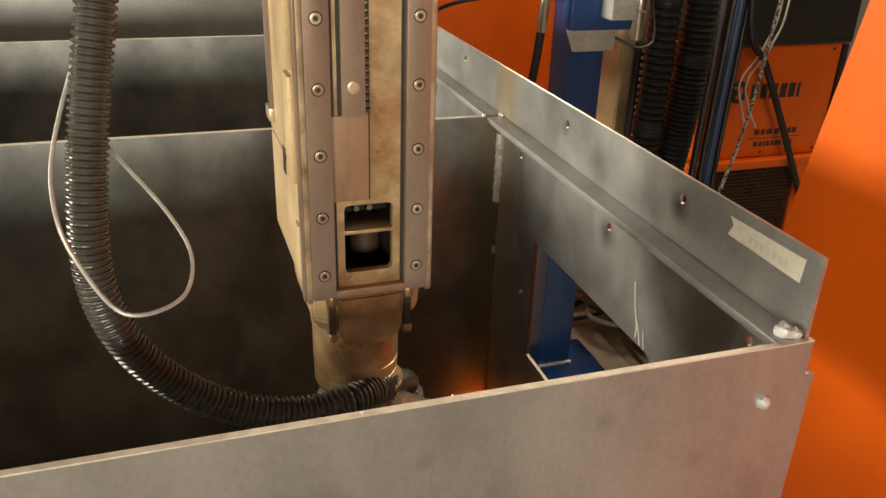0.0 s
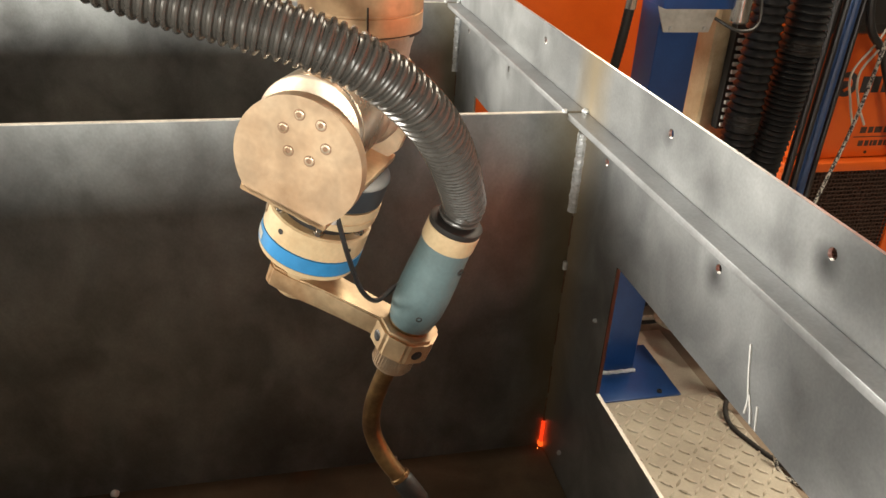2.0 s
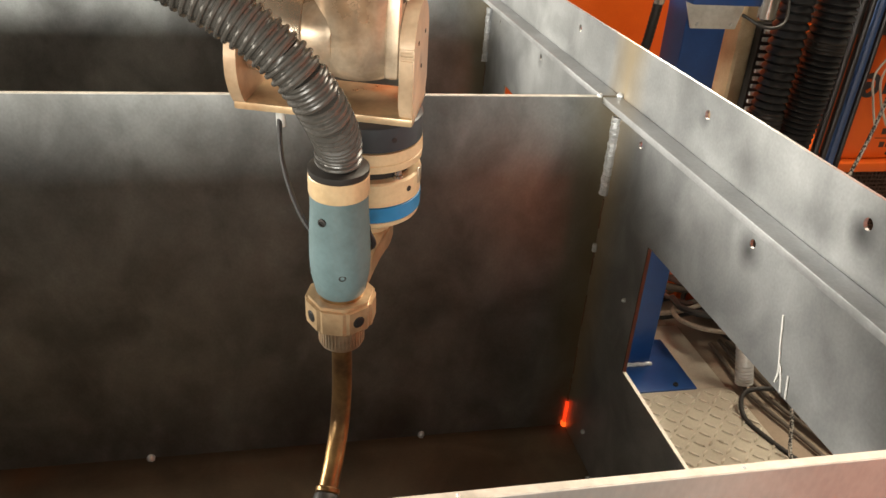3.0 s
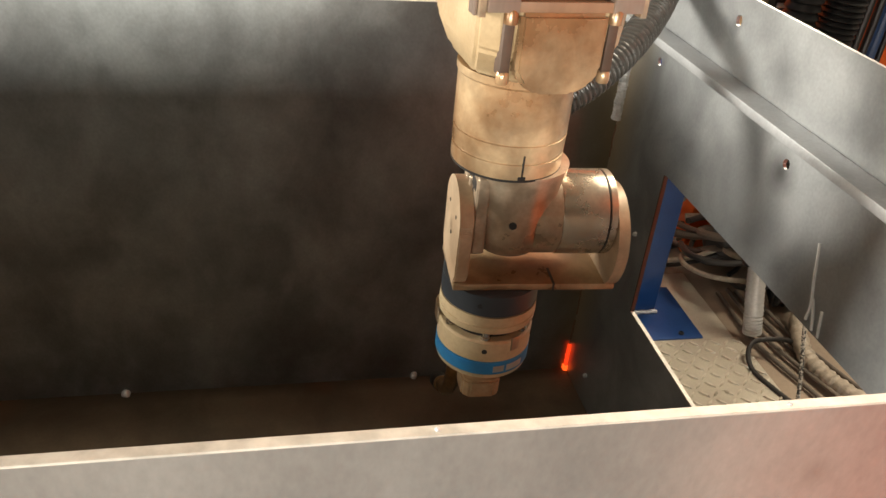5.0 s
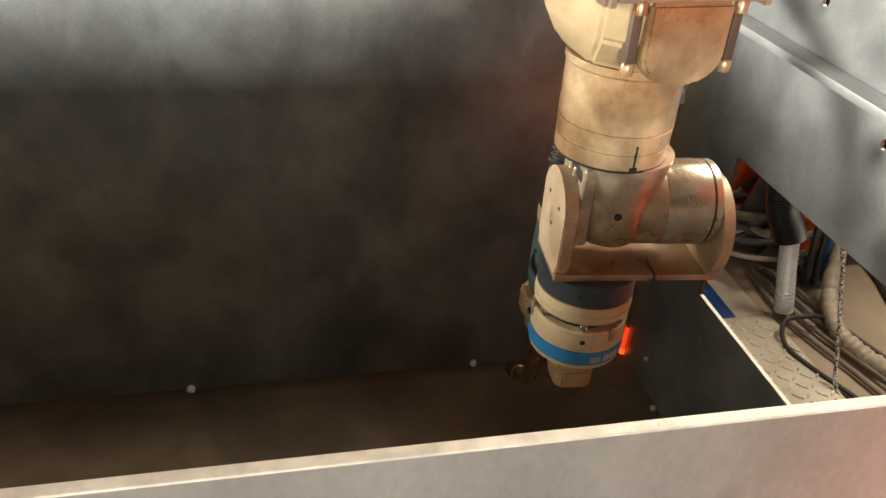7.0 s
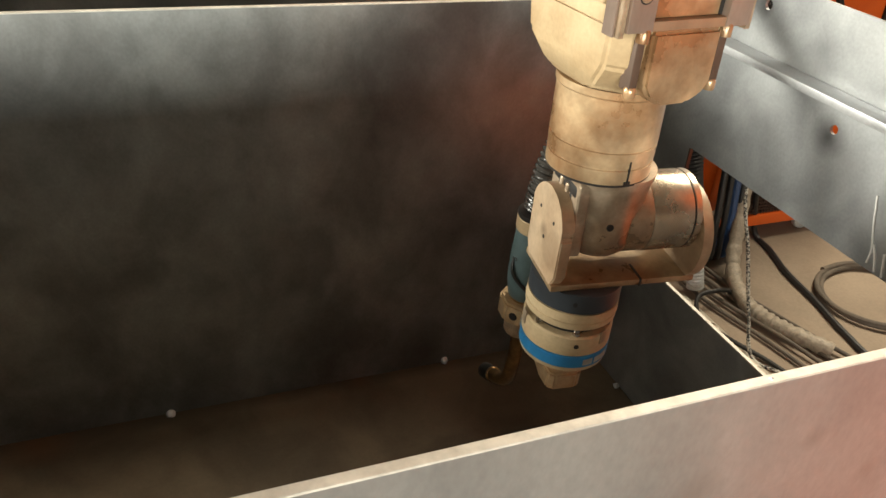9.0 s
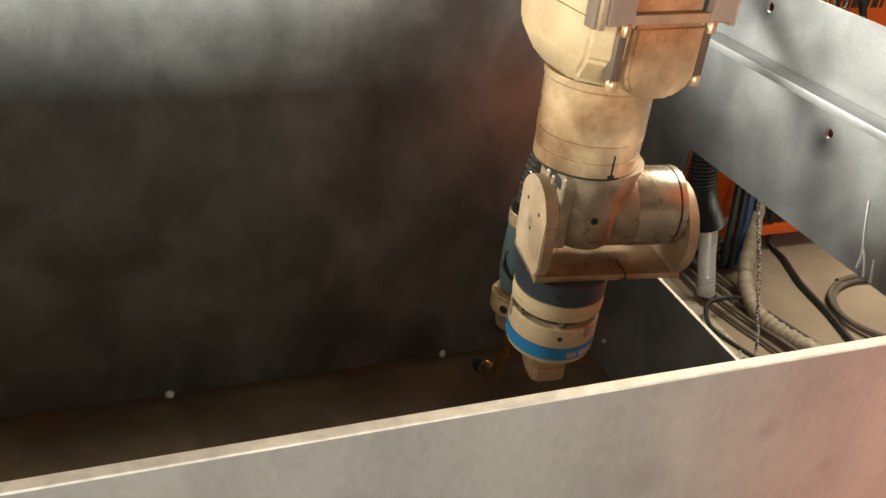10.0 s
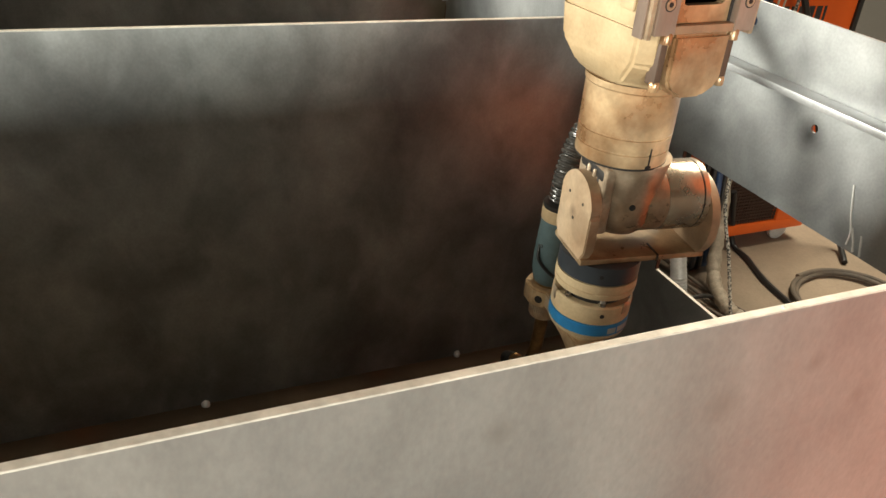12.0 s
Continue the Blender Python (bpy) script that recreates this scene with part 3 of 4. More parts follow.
def plate_across(outline, x, thick, bevel):
    """A plate from an outline in y and z, standing across x."""
    return prism(outline, x, x + thick, Matrix(((0, 0, 1, 0), (1, 0, 0, 0), (0, 1, 0, 0), (0, 0, 0, 1))), bevel)


yoke = part("yoke", block(-0.051, 0.0988, -0.035, 0.035, -0.109, -0.102, 0.002), CREAM, arm, "cream tool yoke with a brown plate")
arch = [(0.0385 * math.cos(a), -0.0535 + 0.0385 * math.sin(a)) for a in (radians(14 + 152 * i / 40) for i in range(41))]
arch += [(-0.0352, -0.046), (-0.0352, -0.050), (-0.0372, -0.052), (-0.0372, -0.092), (-0.027, -0.1085), (0.027, -0.1085), (0.0372, -0.092), (0.0372, -0.052), (0.0352, -0.050), (0.0352, -0.046)]
part("cheek", plate_across(arch, -0.051, 0.012, 0.0012), PALE, yoke, "pale arched cheek with three holes and notched shoulders")
disc = [(0.0485 * math.cos(a), -0.0680 + 0.0485 * math.sin(a)) for a in (radians(-56 + 292 * i / 60) for i in range(61))]
part("cheek", plate_across(disc, 0.0888, 0.010, 0.0012), PALE, yoke, "pale round cheek with a ring of screws")
for y, z in ((-0.0165, 0.0085), (0.0165, 0.0085), (0.0, -0.0155)):
    part("screw_hole", lathe([(0.0018, -0.0004), (0.0018, 0.0004)], Matrix.Translation((-0.0511, y, -0.0527 + z)) @ ALONG_X, 10), DARK, yoke)
for i in range(6):
    a = radians(60 * i + 60)
    spot = Matrix.Translation((0.0984, 0.0165 * math.cos(a), -0.0477 + 0.0165 * math.sin(a))) @ ALONG_X
    part("counterbore", lathe([(0.0042, 0.0), (0.0042, 0.0007)], spot, 16), WORN_BROWN, yoke)
    part("screw", bolt_head(0.0034, 0.0012, spot), BARE, yoke)
part("plate_slit", block(0.040, 0.0420, -0.0355, -0.010, -0.1095, -0.1013, 0), DARK, yoke)
S = -0.0088


def ring(name, profile, mat, label=""):
    return part(name, lathe([(r * 1.05, z) for r, z in profile], Matrix.Translation((S, 0, 0.006 if profile[-1][1] < -0.11 else 0)), 52), mat, yoke, label)


ring("flange", [(0.040, -0.1325), (0.0432, -0.1315), (0.0432, -0.1105), (0.041, -0.1092)], FLANGE, "dark slate flange ring")
for a in (-112, 8, 128):
    spot = Matrix.Translation((S, 0, -0.121)) @ Matrix.Rotation(radians(a), 4, "Z") @ Matrix.Translation((0.0452, 0, 0)) @ ALONG_X
    part("screw_hole", lathe([(0.0024, -0.0005), (0.0024, 0.0006)], spot, 12), DARK, yoke)
ring("sensor_collar", [(0.041, -0.1575), (0.0435, -0.1565), (0.0440, -0.1500), (0.0430, -0.1493), (0.0430, -0.1486), (0.0440, -0.1480), (0.0435, -0.1390)], CREAM_CAST, "beige collar ring")
ring("sensor_core", [(0.034, -0.1675), (0.034, -0.1570)], DARK)
for i in range(6):
    a = radians(60 * i + 20)
    part("spring_bolt", lathe([(0.0048, -0.1675), (0.0048, -0.1640), (0.0036, -0.1635), (0.0036, -0.1570)], Matrix.Translation((S + 0.0385 * math.cos(a), 0.0385 * math.sin(a), 0.006)), 12), CLEAR, yoke)
ring("sensor_body", [(0.040, -0.1900), (0.0432, -0.1895), (0.0432, -0.1685), (0.0415, -0.1670)], CREAM_CAST, "beige sensor body")
for a in (-100, -20, 60, 150):
    spot = Matrix.Translation((S, 0, -0.1715)) @ Matrix.Rotation(radians(a), 4, "Z") @ Matrix.Translation((0.0452, 0, 0)) @ ALONG_X
    part("screw_hole", lathe([(0.0026, -0.0005), (0.0026, 0.0006)], spot, 12), DARK, yoke)
for a in (-62, 175):
    tab = block(0.0440, 0.0462, -0.0045, 0.0045, -0.1730, -0.1580, 0.0008)
    tab.transform(Matrix.Translation((S, 0, 0)) @ Matrix.Rotation(radians(a), 4, "Z"))
    part("locating_tab", tab, BARE, yoke)
ring("blue_band", [(0.0425, -0.2050), (0.0436, -0.2045), (0.0436, -0.1907), (0.0425, -0.1902)], BLUE_BAND, "bright blue band")
ring("sensor_foot", [(0.026, -0.2190), (0.036, -0.2150), (0.0422, -0.2100), (0.0432, -0.2053)], CREAM_CAST, "off-white foot ring")
ring("stub", [(0.0165, -0.256), (0.0175, -0.254), (0.0175, -0.214)], CREAM_CAST)
for a, w, col in ((-80, 14, WHITE), (-58, 24, TAPE)):
    pts = []
    for k in range(7):
        b = radians(a + w * (k / 6 - 0.5))
        pts.append((S + 0.0461 * math.cos(b), 0.0461 * math.sin(b)))
    patch = bmesh.new()
    for (xa, ya), (xb, yb) in zip(pts, pts[1:]):
        patch.faces.new([patch.verts.new(v) for v in ((xa, ya, -0.1960), (xb, yb, -0.1960), (xb, yb, -0.1885), (xa, ya, -0.1885))])
    bmesh.ops.solidify(patch, geom=patch.faces[:], thickness=0.0004)
    part("band_print", patch, col, yoke)
# bracket and torch, out along the wrist's y
TY, TZ = 0.1103, -0.0364
arm_out = [(-0.019, -0.020), (-0.012, -0.0255), (0.012, -0.0255), (0.019, -0.020), (0.020, 0.0), (0.015, 0.03), (0.013, TY - 0.01), (-0.013, TY - 0.01), (-0.015, 0.03), (-0.020, 0.0)]
part("torch_bracket", prism(arm_out, -0.247, -0.226, Matrix.Translation((S, 0, 0)), 0.002), CREAM, yoke, "cream torch bracket")
octagon = [(0.030 * math.cos(radians(22.5 + 45 * i)), 0.030 * math.sin(radians(22.5 + 45 * i))) for i in range(8)]
part("clamp", prism(octagon, -0.216, -0.189, Matrix.Translation((S, TY, TZ)), 0.003), CREAM, yoke, "eight-sided clamp block")
for i in range(4):
    spot = Matrix.Translation((S, TY, TZ - 0.203)) @ Matrix.Rotation(radians(45 + 90 * i), 4, "Z") @ Matrix.Translation((0.0268, 0, 0)) @ ALONG_X
    part("clamp_screw", bolt_head(0.0052, 0.0016, spot), DARK, yoke)
    part("clamp_socket", lathe([(0.0030, 0.0), (0.0030, 0.0020)], spot, 8), BLACK, yoke)


def torch_part(name, profile, mat, label=""):
    return part(name, lathe(profile, Matrix.Translation((S, TY, TZ)), 36), mat, yoke, label)


torch_part("clamp_sleeve", [(0.014, -0.241), (0.0175, -0.240), (0.0188, -0.237), (0.0188, -0.215)], BARE)
knurl = bmesh.new()
for i in range(40):
    tooth = block(0.0184, 0.0194, -0.0007, 0.0007, -0.2365, -0.2175, 0)
    tooth.transform(Matrix.Translation((S, TY, TZ)) @ Matrix.Rotation(2 * math.pi * i / 40, 4, "Z"))
    add(knurl, tooth)
part("knurling", knurl, BARE, yoke, "knurled grip ring")["kind"] = "stuff"
torch_part("body_foot", [(0.0180, -0.1905), (0.0188, -0.1895), (0.0188, -0.1860), (0.0178, -0.1855)], BRASS)
torch_part("torch_body", [(0.0175, -0.188), (0.0205, -0.184), (0.0236, -0.168), (0.0243, -0.152), (0.0238, -0.130), (0.0225, -0.108), (0.0222, -0.095)], TORCH_GREEN, "grey-green tapered torch body")
torch_part("torch_ring", [(0.0228, -0.0955), (0.0232, -0.094), (0.0232, -0.080), (0.0225, -0.079)], CREAM_CAST, "beige torch ring")
torch_part("hose_socket", [(0.0225, -0.0795), (0.0230, -0.078), (0.0230, -0.074), (0.0200, -0.0725)], DARK)
for a, z, r in ((70, -0.112, 0.0034), (108, -0.160, 0.0030), (200, -0.130, 0.0026), (20, -0.165, 0.0028), (-60, -0.150, 0.0028)):
    spot = Matrix.Translation((S, TY, TZ + z)) @ Matrix.Rotation(radians(a), 4, "Z") @ Matrix.Translation((0.0228, 0, 0)) @ ALONG_X
    part("body_screw", lathe([(r, -0.0010), (r, 0.0010), (r * 0.6, 0.0014), (r * 0.5, 0.0002)], spot, 12), DARK, yoke)
neck = [(S, TY, -0.238), (S, TY, -0.272), (S, TY + 0.003, -0.302), (S, TY + 0.013, -0.329), (S, TY + 0.034, -0.351), (S, TY + 0.0574, -0.3653)]
part("torch_neck", pipe([(x, y, z + TZ) for x, y, z in neck], 0.0088, 16, 8), BRASS, yoke, "heat-stained brown torch neck")
way = Vector((0, 0.85, -0.53)).normalized()
tip = Matrix.Translation((S, TY + 0.055, TZ - 0.3635)) @ way.to_track_quat("Z", "Y").to_matrix().to_4x4()
part("nozzle_ring", lathe([(0.0098, 0), (0.0108, 0.001), (0.0108, 0.004), (0.0098, 0.005)], tip, 20), BRASS, yoke)
part("gas_nozzle", lathe([(0.0095, 0.005), (0.0112, 0.008), (0.0112, 0.036), (0.0085, 0.042), (0.0075, 0.042), (0.0075, 0.034), (0.001, 0.034)], tip, 20), DARK, yoke, "sooty gas nozzle")
part("sensor_lead", pipe([(0.061, 0.026, -0.108), (0.061, 0.034, -0.120), (0.054, 0.050, -0.150), (0.036, 0.066, -0.185), (0.012, 0.078, -0.205), (-0.014, 0.084, -0.203), (S - 0.024, TY - 0.012, -0.185), (S - 0.022, TY - 0.003, -0.166)], 0.0022, 8, 8), BLACK, yoke, "thin dark sensor lead")
part("lead_gland", lathe([(0.0042, -0.122), (0.0042, -0.1085)], Matrix.Translation((0.061, 0.029, 0)), 12), ZINC, yoke)

# ---- the corrugated hose, in short rigid lengths ----
hose = thing("corrugated_hose", "dark grey corrugated plastic hose running to the welding torch", "hose")
SEG, COUNT = 0.0186, 56
ridges = []
for k in range(3):
    z = k * SEG / 3
    ridges += [(0.0150, z), (0.0154, z + 0.0012), (0.0174, z + 0.0020), (0.0179, z + 0.0033), (0.0174, z + 0.0046), (0.0154, z + 0.0054)]
ridges += [(0.0150, SEG), (0.0150, SEG + 0.0012)]
seg_mesh_owner = part("hose_length", lathe(ridges, None, 24), HOSE, hose)
hose_parts = [seg_mesh_owner]
for i in range(COUNT - 1):
    o = new("hose_length", seg_mesh_owner.data)
    o.parent = hose
    hose_parts.append(o)
loop_lead = part("lead_loop", pipe([(-0.555, 0.27, 1.34), (-0.588, 0.22, 1.25), (-0.590, 0.18, 1.205), (-0.578, 0.165, 1.165), (-0.545, 0.135, 1.128), (-0.500, 0.150, 1.128), (-0.488, 0.185, 1.150), (-0.505, 0.210, 1.185), (-0.545, 0.240, 1.235), (-0.575, 0.265, 1.285)], 0.0019, 8, 8), ZINC, hose, "thin grey lead looped below the hose")


# ---- beside the box ----
def orange_screen():
    ob = thing("orange_screen", "large bright orange painted sheet screen standing beside the box", "screen")
    part("sheet", prism([(-0.60, 0.0), (0.30, 0.0), (0.372, 0.98), (0.378, 1.02), (0.321, 1.346), (0.184, 2.15), (-0.60, 2.15)], 0.300, 0.312, SIDE, 0.0015), ORANGE_PANEL, ob)
    part("stiffener", block(0.313, 0.345, -0.57, 0.16, 1.98, 2.02, 0.003), ORANGE_PANEL, ob)
    return ob


def blue_post():
    ob = thing("blue_post", "glossy blue square steel post with a welded foot plate", "post")
    part("column", block(0.525, 0.635, 1.515, 1.625, 0.012, 1.55, 0.006, 3), BLUE, ob)
    part("foot_plate", block(0.455, 0.730, 1.385, 1.640, 0.0, 0.012, 0.002), BLUE, ob, "blue foot plate")
    part("weld_seam", pipe([(0.522 + 0.116 * i / 8, 1.510, 0.016 + 0.002 * (i % 2)) for i in range(9)], 0.006, 8, 3), WELD, ob, "bright weld along the foot")
    for x, y in ((0.670, 1.405), (0.475, 1.620), (0.670, 1.620)):
        part("bolt", bolt_head(0.008, 0.006, Matrix.Translation((x, y, 0.012))), DARK, ob)
    part("name_plate", prism([(0.505, 1.10), (0.665, 1.10), (0.650, 1.035), (0.530, 1.035)], 0, 0.006, Matrix.Translation((0, 1.505, 0)) @ FACE_FRONT, 0.001), WHITE, ob, "bent pale metal bracket plate")
    for x in (0.545, 0.635):
        part("rivet", lathe([(0.005, 0), (0.004, 0.002)], Matrix.Translation((x, 1.498, 1.045)) @ FACE_FRONT, 12), ZINC, ob)
    ob.location.x = -0.025
    return ob


def cleaning_station():
    ob = thing("torch_cleaning_station", "blue torch cleaning unit with chrome cylinder on the post", "torch cleaner")
    part("housing", block(0.480, 0.690, 1.42, 1.513, 1.105, 1.40, 0.006), BLUE, ob)
    part("clamp_block", block(0.560, 0.640, 1.36, 1.42, 1.14, 1.36, 0.004), ZINC, ob, "grey clamp block")
    part("chrome_cylinder", lathe([(0.016, 1.085), (0.0215, 1.09), (0.0215, 1.16), (0.025, 1.165), (0.025, 1.40)], Matrix.Translation((0.645, 1.375, 0)), 28), CLEAR, ob, "polished chrome cylinder")
    part("wire_guard", pipe([(0.60, 1.40, 1.09), (0.63, 1.34, 1.075), (0.68, 1.35, 1.09), (0.70, 1.40, 1.16), (0.69, 1.42, 1.22)], 0.004, 8, 6), DARK, ob)
    part("elbow", pipe([(0.47, 1.46, 1.20), (0.43, 1.45, 1.21), (0.415, 1.45, 1.18), (0.415, 1.46, 1.10)], 0.013, 12, 6), CLEAR, ob, "chrome hose elbow")
    part("braided_hose", pipe([(0.415, 1.46, 1.11), (0.41, 1.48, 0.98), (0.40, 1.52, 0.80), (0.40, 1.55, 0.5)], 0.011, 10, 24, lambda i: 1.0 + 0.10 * (i % 2)), DARK, ob, "dark braided air hose")
    part("air_line", pipe([(0.47, 1.48, 1.18), (0.36, 1.6, 1.17), (0.24, 1.75, 1.12), (0.15, 1.9, 1.0), (0.12, 2.0, 0.8)], 0.006, 8, 8), BLACK, ob, "black air line")
    ob.location.x = -0.025
    return ob


def bars_of_writing(parent, x, z, w, h, y, mat, widths):
    step = w / sum(widths)
    at = x
    for k in widths:
        part("writing", block(at, at + k * step * 0.74, y - 0.0012, y, z, z + h, 0), mat, parent)
        at += k * step


def power_source():
    ob = thing("power_source", "orange welding power source with dark maker's mark, on its cart", "power source")
    y0, y1 = 1.98, 2.22
    part("casing", block(1.305, 1.885, y0 + 0.004, y1, 0.495, 0.925, 0.008), ORANGE, ob)
    part("side_panel", block(1.310, 1.862, y0, y0 + 0.004, 0.500, 0.918, 0.001), ORANGE, ob)
    part("rear_edge", block(1.886, 1.910, y0 - 0.004, y1, 0.497, 0.922, 0.006), DARK, ob, "dark rear frame")
    for x, z in ((1.33, 0.905), (1.845, 0.905), (1.33, 0.515), (1.845, 0.515), (1.60, 0.515)):
        part("screw", lathe([(0.006, 0), (0.005, 0.002)], Matrix.Translation((x, y0, z)) @ FACE_FRONT, 10), DARK, ob)
    mark = part("maker_mark", lathe([(0.042, 0), (0.042, 0.0016)], Matrix.Translation((1.448, y0, 0.757)) @ FACE_FRONT, 28), INK, ob, "round dark maker's mark")
    part("mark_cut", pipe([(1.425, y0 - 0.002, 0.775), (1.455, y0 - 0.002, 0.772), (1.46, y0 - 0.002, 0.75), (1.44, y0 - 0.002, 0.735)], 0.006, 6, 6), ORANGE, mark)
    bars_of_writing(ob, 1.505, 0.728, 0.225, 0.055, y0, INK, (1, 0.9, 1.15, 0.9, 0.9, 0.4))
    bars_of_writing(ob, 1.555, 0.585, 0.20, 0.022, y0, MESH_BROWN, (1, 0.8, 1.2, 0.9, 1, 0.7, 0.8))
    part("writing", block(1.535, 1.77, y0 - 0.001, y0, 0.570, 0.573, 0), MESH_BROWN, ob)
    bars_of_writing(ob, 1.560, 0.538, 0.185, 0.020, y0, MESH_BROWN, (1, 0.8, 0.5, 0.8, 0.8, 0.4, 0.9, 0.9, 0.9))
    return ob


def wire_feeder():
    ob = thing("control_unit", "black control unit on top of the orange power source", "control unit")
    part("casing", block(1.29, 1.90, 1.95, 2.24, 0.926, 1.30, 0.02, 3), BLACK, ob)
    part("handle", pipe([(1.90, 1.98, 1.10), (1.945, 1.97, 1.11), (1.95, 1.97, 1.16), (1.90, 1.98, 1.18)], 0.010, 10, 6), DARK, ob)
    part("front_lid", block(1.32, 1.87, 1.944, 1.95, 0.96, 1.27, 0.004), BLACK, ob)
    return ob


def cart():
    ob = thing("equipment_cart", "orange cart with brown mesh grille under the power source", "cart")
    x0, x1, y0, y1 = 1.27, 1.93, 1.94, 2.26
    part("top_tray", block(x0, x1, y0, y1, 0.462, 0.494, 0.004), ORANGE, ob)
    part("base_tray", block(x0, x1, y0, y1, -0.165, -0.118, 0.004), ORANGE, ob)
    part("side_frame", block(x0, x0 + 0.05, y0, y1, -0.118, 0.462, 0.003), ORANGE, ob)
    part("side_frame", block(x1 - 0.17, x1, y0, y1, -0.118, 0.462, 0.003), ORANGE, ob)
    part("backing", block(x0 + 0.05, x1 - 0.17, y0 + 0.03, y1, -0.118, 0.462, 0), MESH_BROWN, ob)
    grille = bmesh.new()
    for i in range(30):
        x = x0 + 0.055 + (x1 - 0.22 - x0 - 0.01) * i / 29
        add(grille, block(x, x + 0.004, y0 + 0.012, y0 + 0.018, -0.118, 0.462, 0))
    for i in range(38):
        z = -0.112 + 0.0150 * i
        add(grille, block(x0 + 0.05, x1 - 0.17, y0 + 0.008, y0 + 0.0115, z, z + 0.004, 0))
    part("grille", grille, MESH_BROWN, ob, "brown wire mesh grille")
    for x in (x0 + 0.07, x1 - 0.10):
        for y in (y0 + 0.04, y1 - 0.05):
            wheel = part("castor", lathe([(0.030, -0.014), (0.047, -0.011), (0.050, 0), (0.047, 0.011), (0.030, 0.014)], Matrix.Translation((x, y, -0.184)) @ FACE_FRONT, 26), ZINC, ob, "grey castor wheel")
            part("fork", block(x - 0.018, x + 0.018, y - 0.022, y + 0.022, -0.180, -0.165, 0.004), ZINC, wheel)
    return ob


def orange_cabinet():
    ob = thing("orange_cabinet", "tall orange machine cabinet behind the box", "cabinet")
    part("casing", block(0.05, 1.02, 2.62, 3.2, 0.0, 2.3, 0.01), ORANGE, ob)
    part("door_panel", block(0.08, 0.99, 2.612, 2.62, 0.05, 1.62, 0.003), ORANGE, ob)
    part("upper_panel", block(0.08, 0.99, 2.612, 2.62, 1.64, 2.25, 0.003), ORANGE, ob)
    part("hinge", lathe([(0.008, 1.2), (0.008, 1.3)], Matrix.Translation((0.99, 2.608, 0)), 12), DARK, ob)
    return ob


def terminal_box():
    ob = thing("terminal_box", "beige terminal box with grey plug strips and orange foot", "terminal box")
    part("body", block(0.80, 1.02, 2.02, 2.20, 0.62, 1.25, 0.02, 3), CREAM_CAST, ob)
    part("foot", block(0.78, 1.04, 2.0, 2.22, 0.04, 0.61, 0.008), ORANGE, ob, "orange foot")
    for x in (0.845, 0.915):
        strip = part("plug_strip", block(x, x + 0.055, 1.985, 2.018, 0.70, 1.02, 0.004), DARK, ob, "grey plug strip")
        for i in range(13):
            part("plug", block(x + 0.008, x + 0.047, 1.976, 1.986, 0.71 + 0.0235 * i, 0.722 + 0.0235 * i, 0.002), ZINC, strip)
    part("red_lamp", lathe([(0.011, 0), (0.009, 0.008)], Matrix.Translation((0.82, 2.018, 1.10)) @ FACE_FRONT, 14), glowing("red_lamp_glow", (1, 0.1, 0.05), 0.6), ob)
    ob.location = (0.075, -0.15, -0.04)
    return ob


def tube_thing(name, label, points, radius, mat, category="cable", sides=10, steps=10, ridge=None, group=""):
    return tagged(part(name, pipe(points, radius, sides, steps, ridge), mat), label, category, group)


def chequer_plate():
    ob = thing("chequer_plate", "worn pale steel chequer plate lying on the floor", "floor plate")
    part("sheet", block(0.10, 0.815, 0.12, 1.384, 0.001, 0.008, 0.001), CHEQUER, ob)
    part("sheet_edge", block(0.69, 0.80, 1.386, 1.72, 0.001, 0.007, 0.001), CHEQUER, ob, "plain end of the plate")
    bumps = bmesh.new()
    rng = random.Random(4)
    for i in range(24):
        for j in range(42):
            x, y = 0.118 + 0.034 * i, 0.135 + 0.034 * j
            if x > 0.80 or y > 1.37:
                continue
            a = radians(45 if (i + j) % 2 else -45)
            c, s = math.cos(a), math.sin(a)
            lo = [bumps.verts.new((x + c * u - s * v, y + s * u + c * v, 0.0078)) for u, v in ((-0.0185, 0), (-0.006, -0.0036), (0.006, -0.0036), (0.0185, 0), (0.006, 0.0036), (-0.006, 0.0036))]
            hi = [bumps.verts.new((x + c * u - s * v, y + s * u + c * v, 0.0130)) for u, v in ((-0.0125, 0), (-0.004, -0.0024), (0.004, -0.0024), (0.0125, 0), (0.004, 0.0024), (-0.004, 0.0024))]
            bumps.faces.new(hi)
            for k in range(6):
                bumps.faces.new((lo[k], lo[(k + 1) % 6], hi[(k + 1) % 6], hi[k]))
    tread = part("tread_pattern", bumps, TREAD, ob, "raised lozenge tread")
    tread["kind"] = "stuff"
    return ob


orange_screen()
blue_post()
cleaning_station()
for unit in (power_source(), wire_feeder(), cart()):
    unit.location, unit.scale = (-0.0706, -0.0678, 0.2022), (0.863, 0.863, 0.863)
orange_cabinet()
terminal_box()
chequer_plate()

wavy = random.Random(11)
RIB = [wavy.uniform(0.86, 1.12) for _ in range(400)]


def ribs(i):
    return (1.0, 1.05, 0.86)[i % 3] * (0.93 + 0.09 * RIB[i // 9])


def bellows(label, points, radius, wraps):
    ob = thing("bellows_hose", label, "hose", "hanging hoses")
    part("sleeve", pipe(points, radius, 22, 62, ribs), BLACK, ob)
    path = smooth_path(points, 62)
    for k in wraps:
        part("tape_wrap", pipe([path[k], path[k + 3], path[k + 6]], radius * 1.06, 22, 5, lambda i: 1.0 + 0.03 * math.sin(i * 2.1)), DARK, ob, "dull black tape wrap")
    return ob


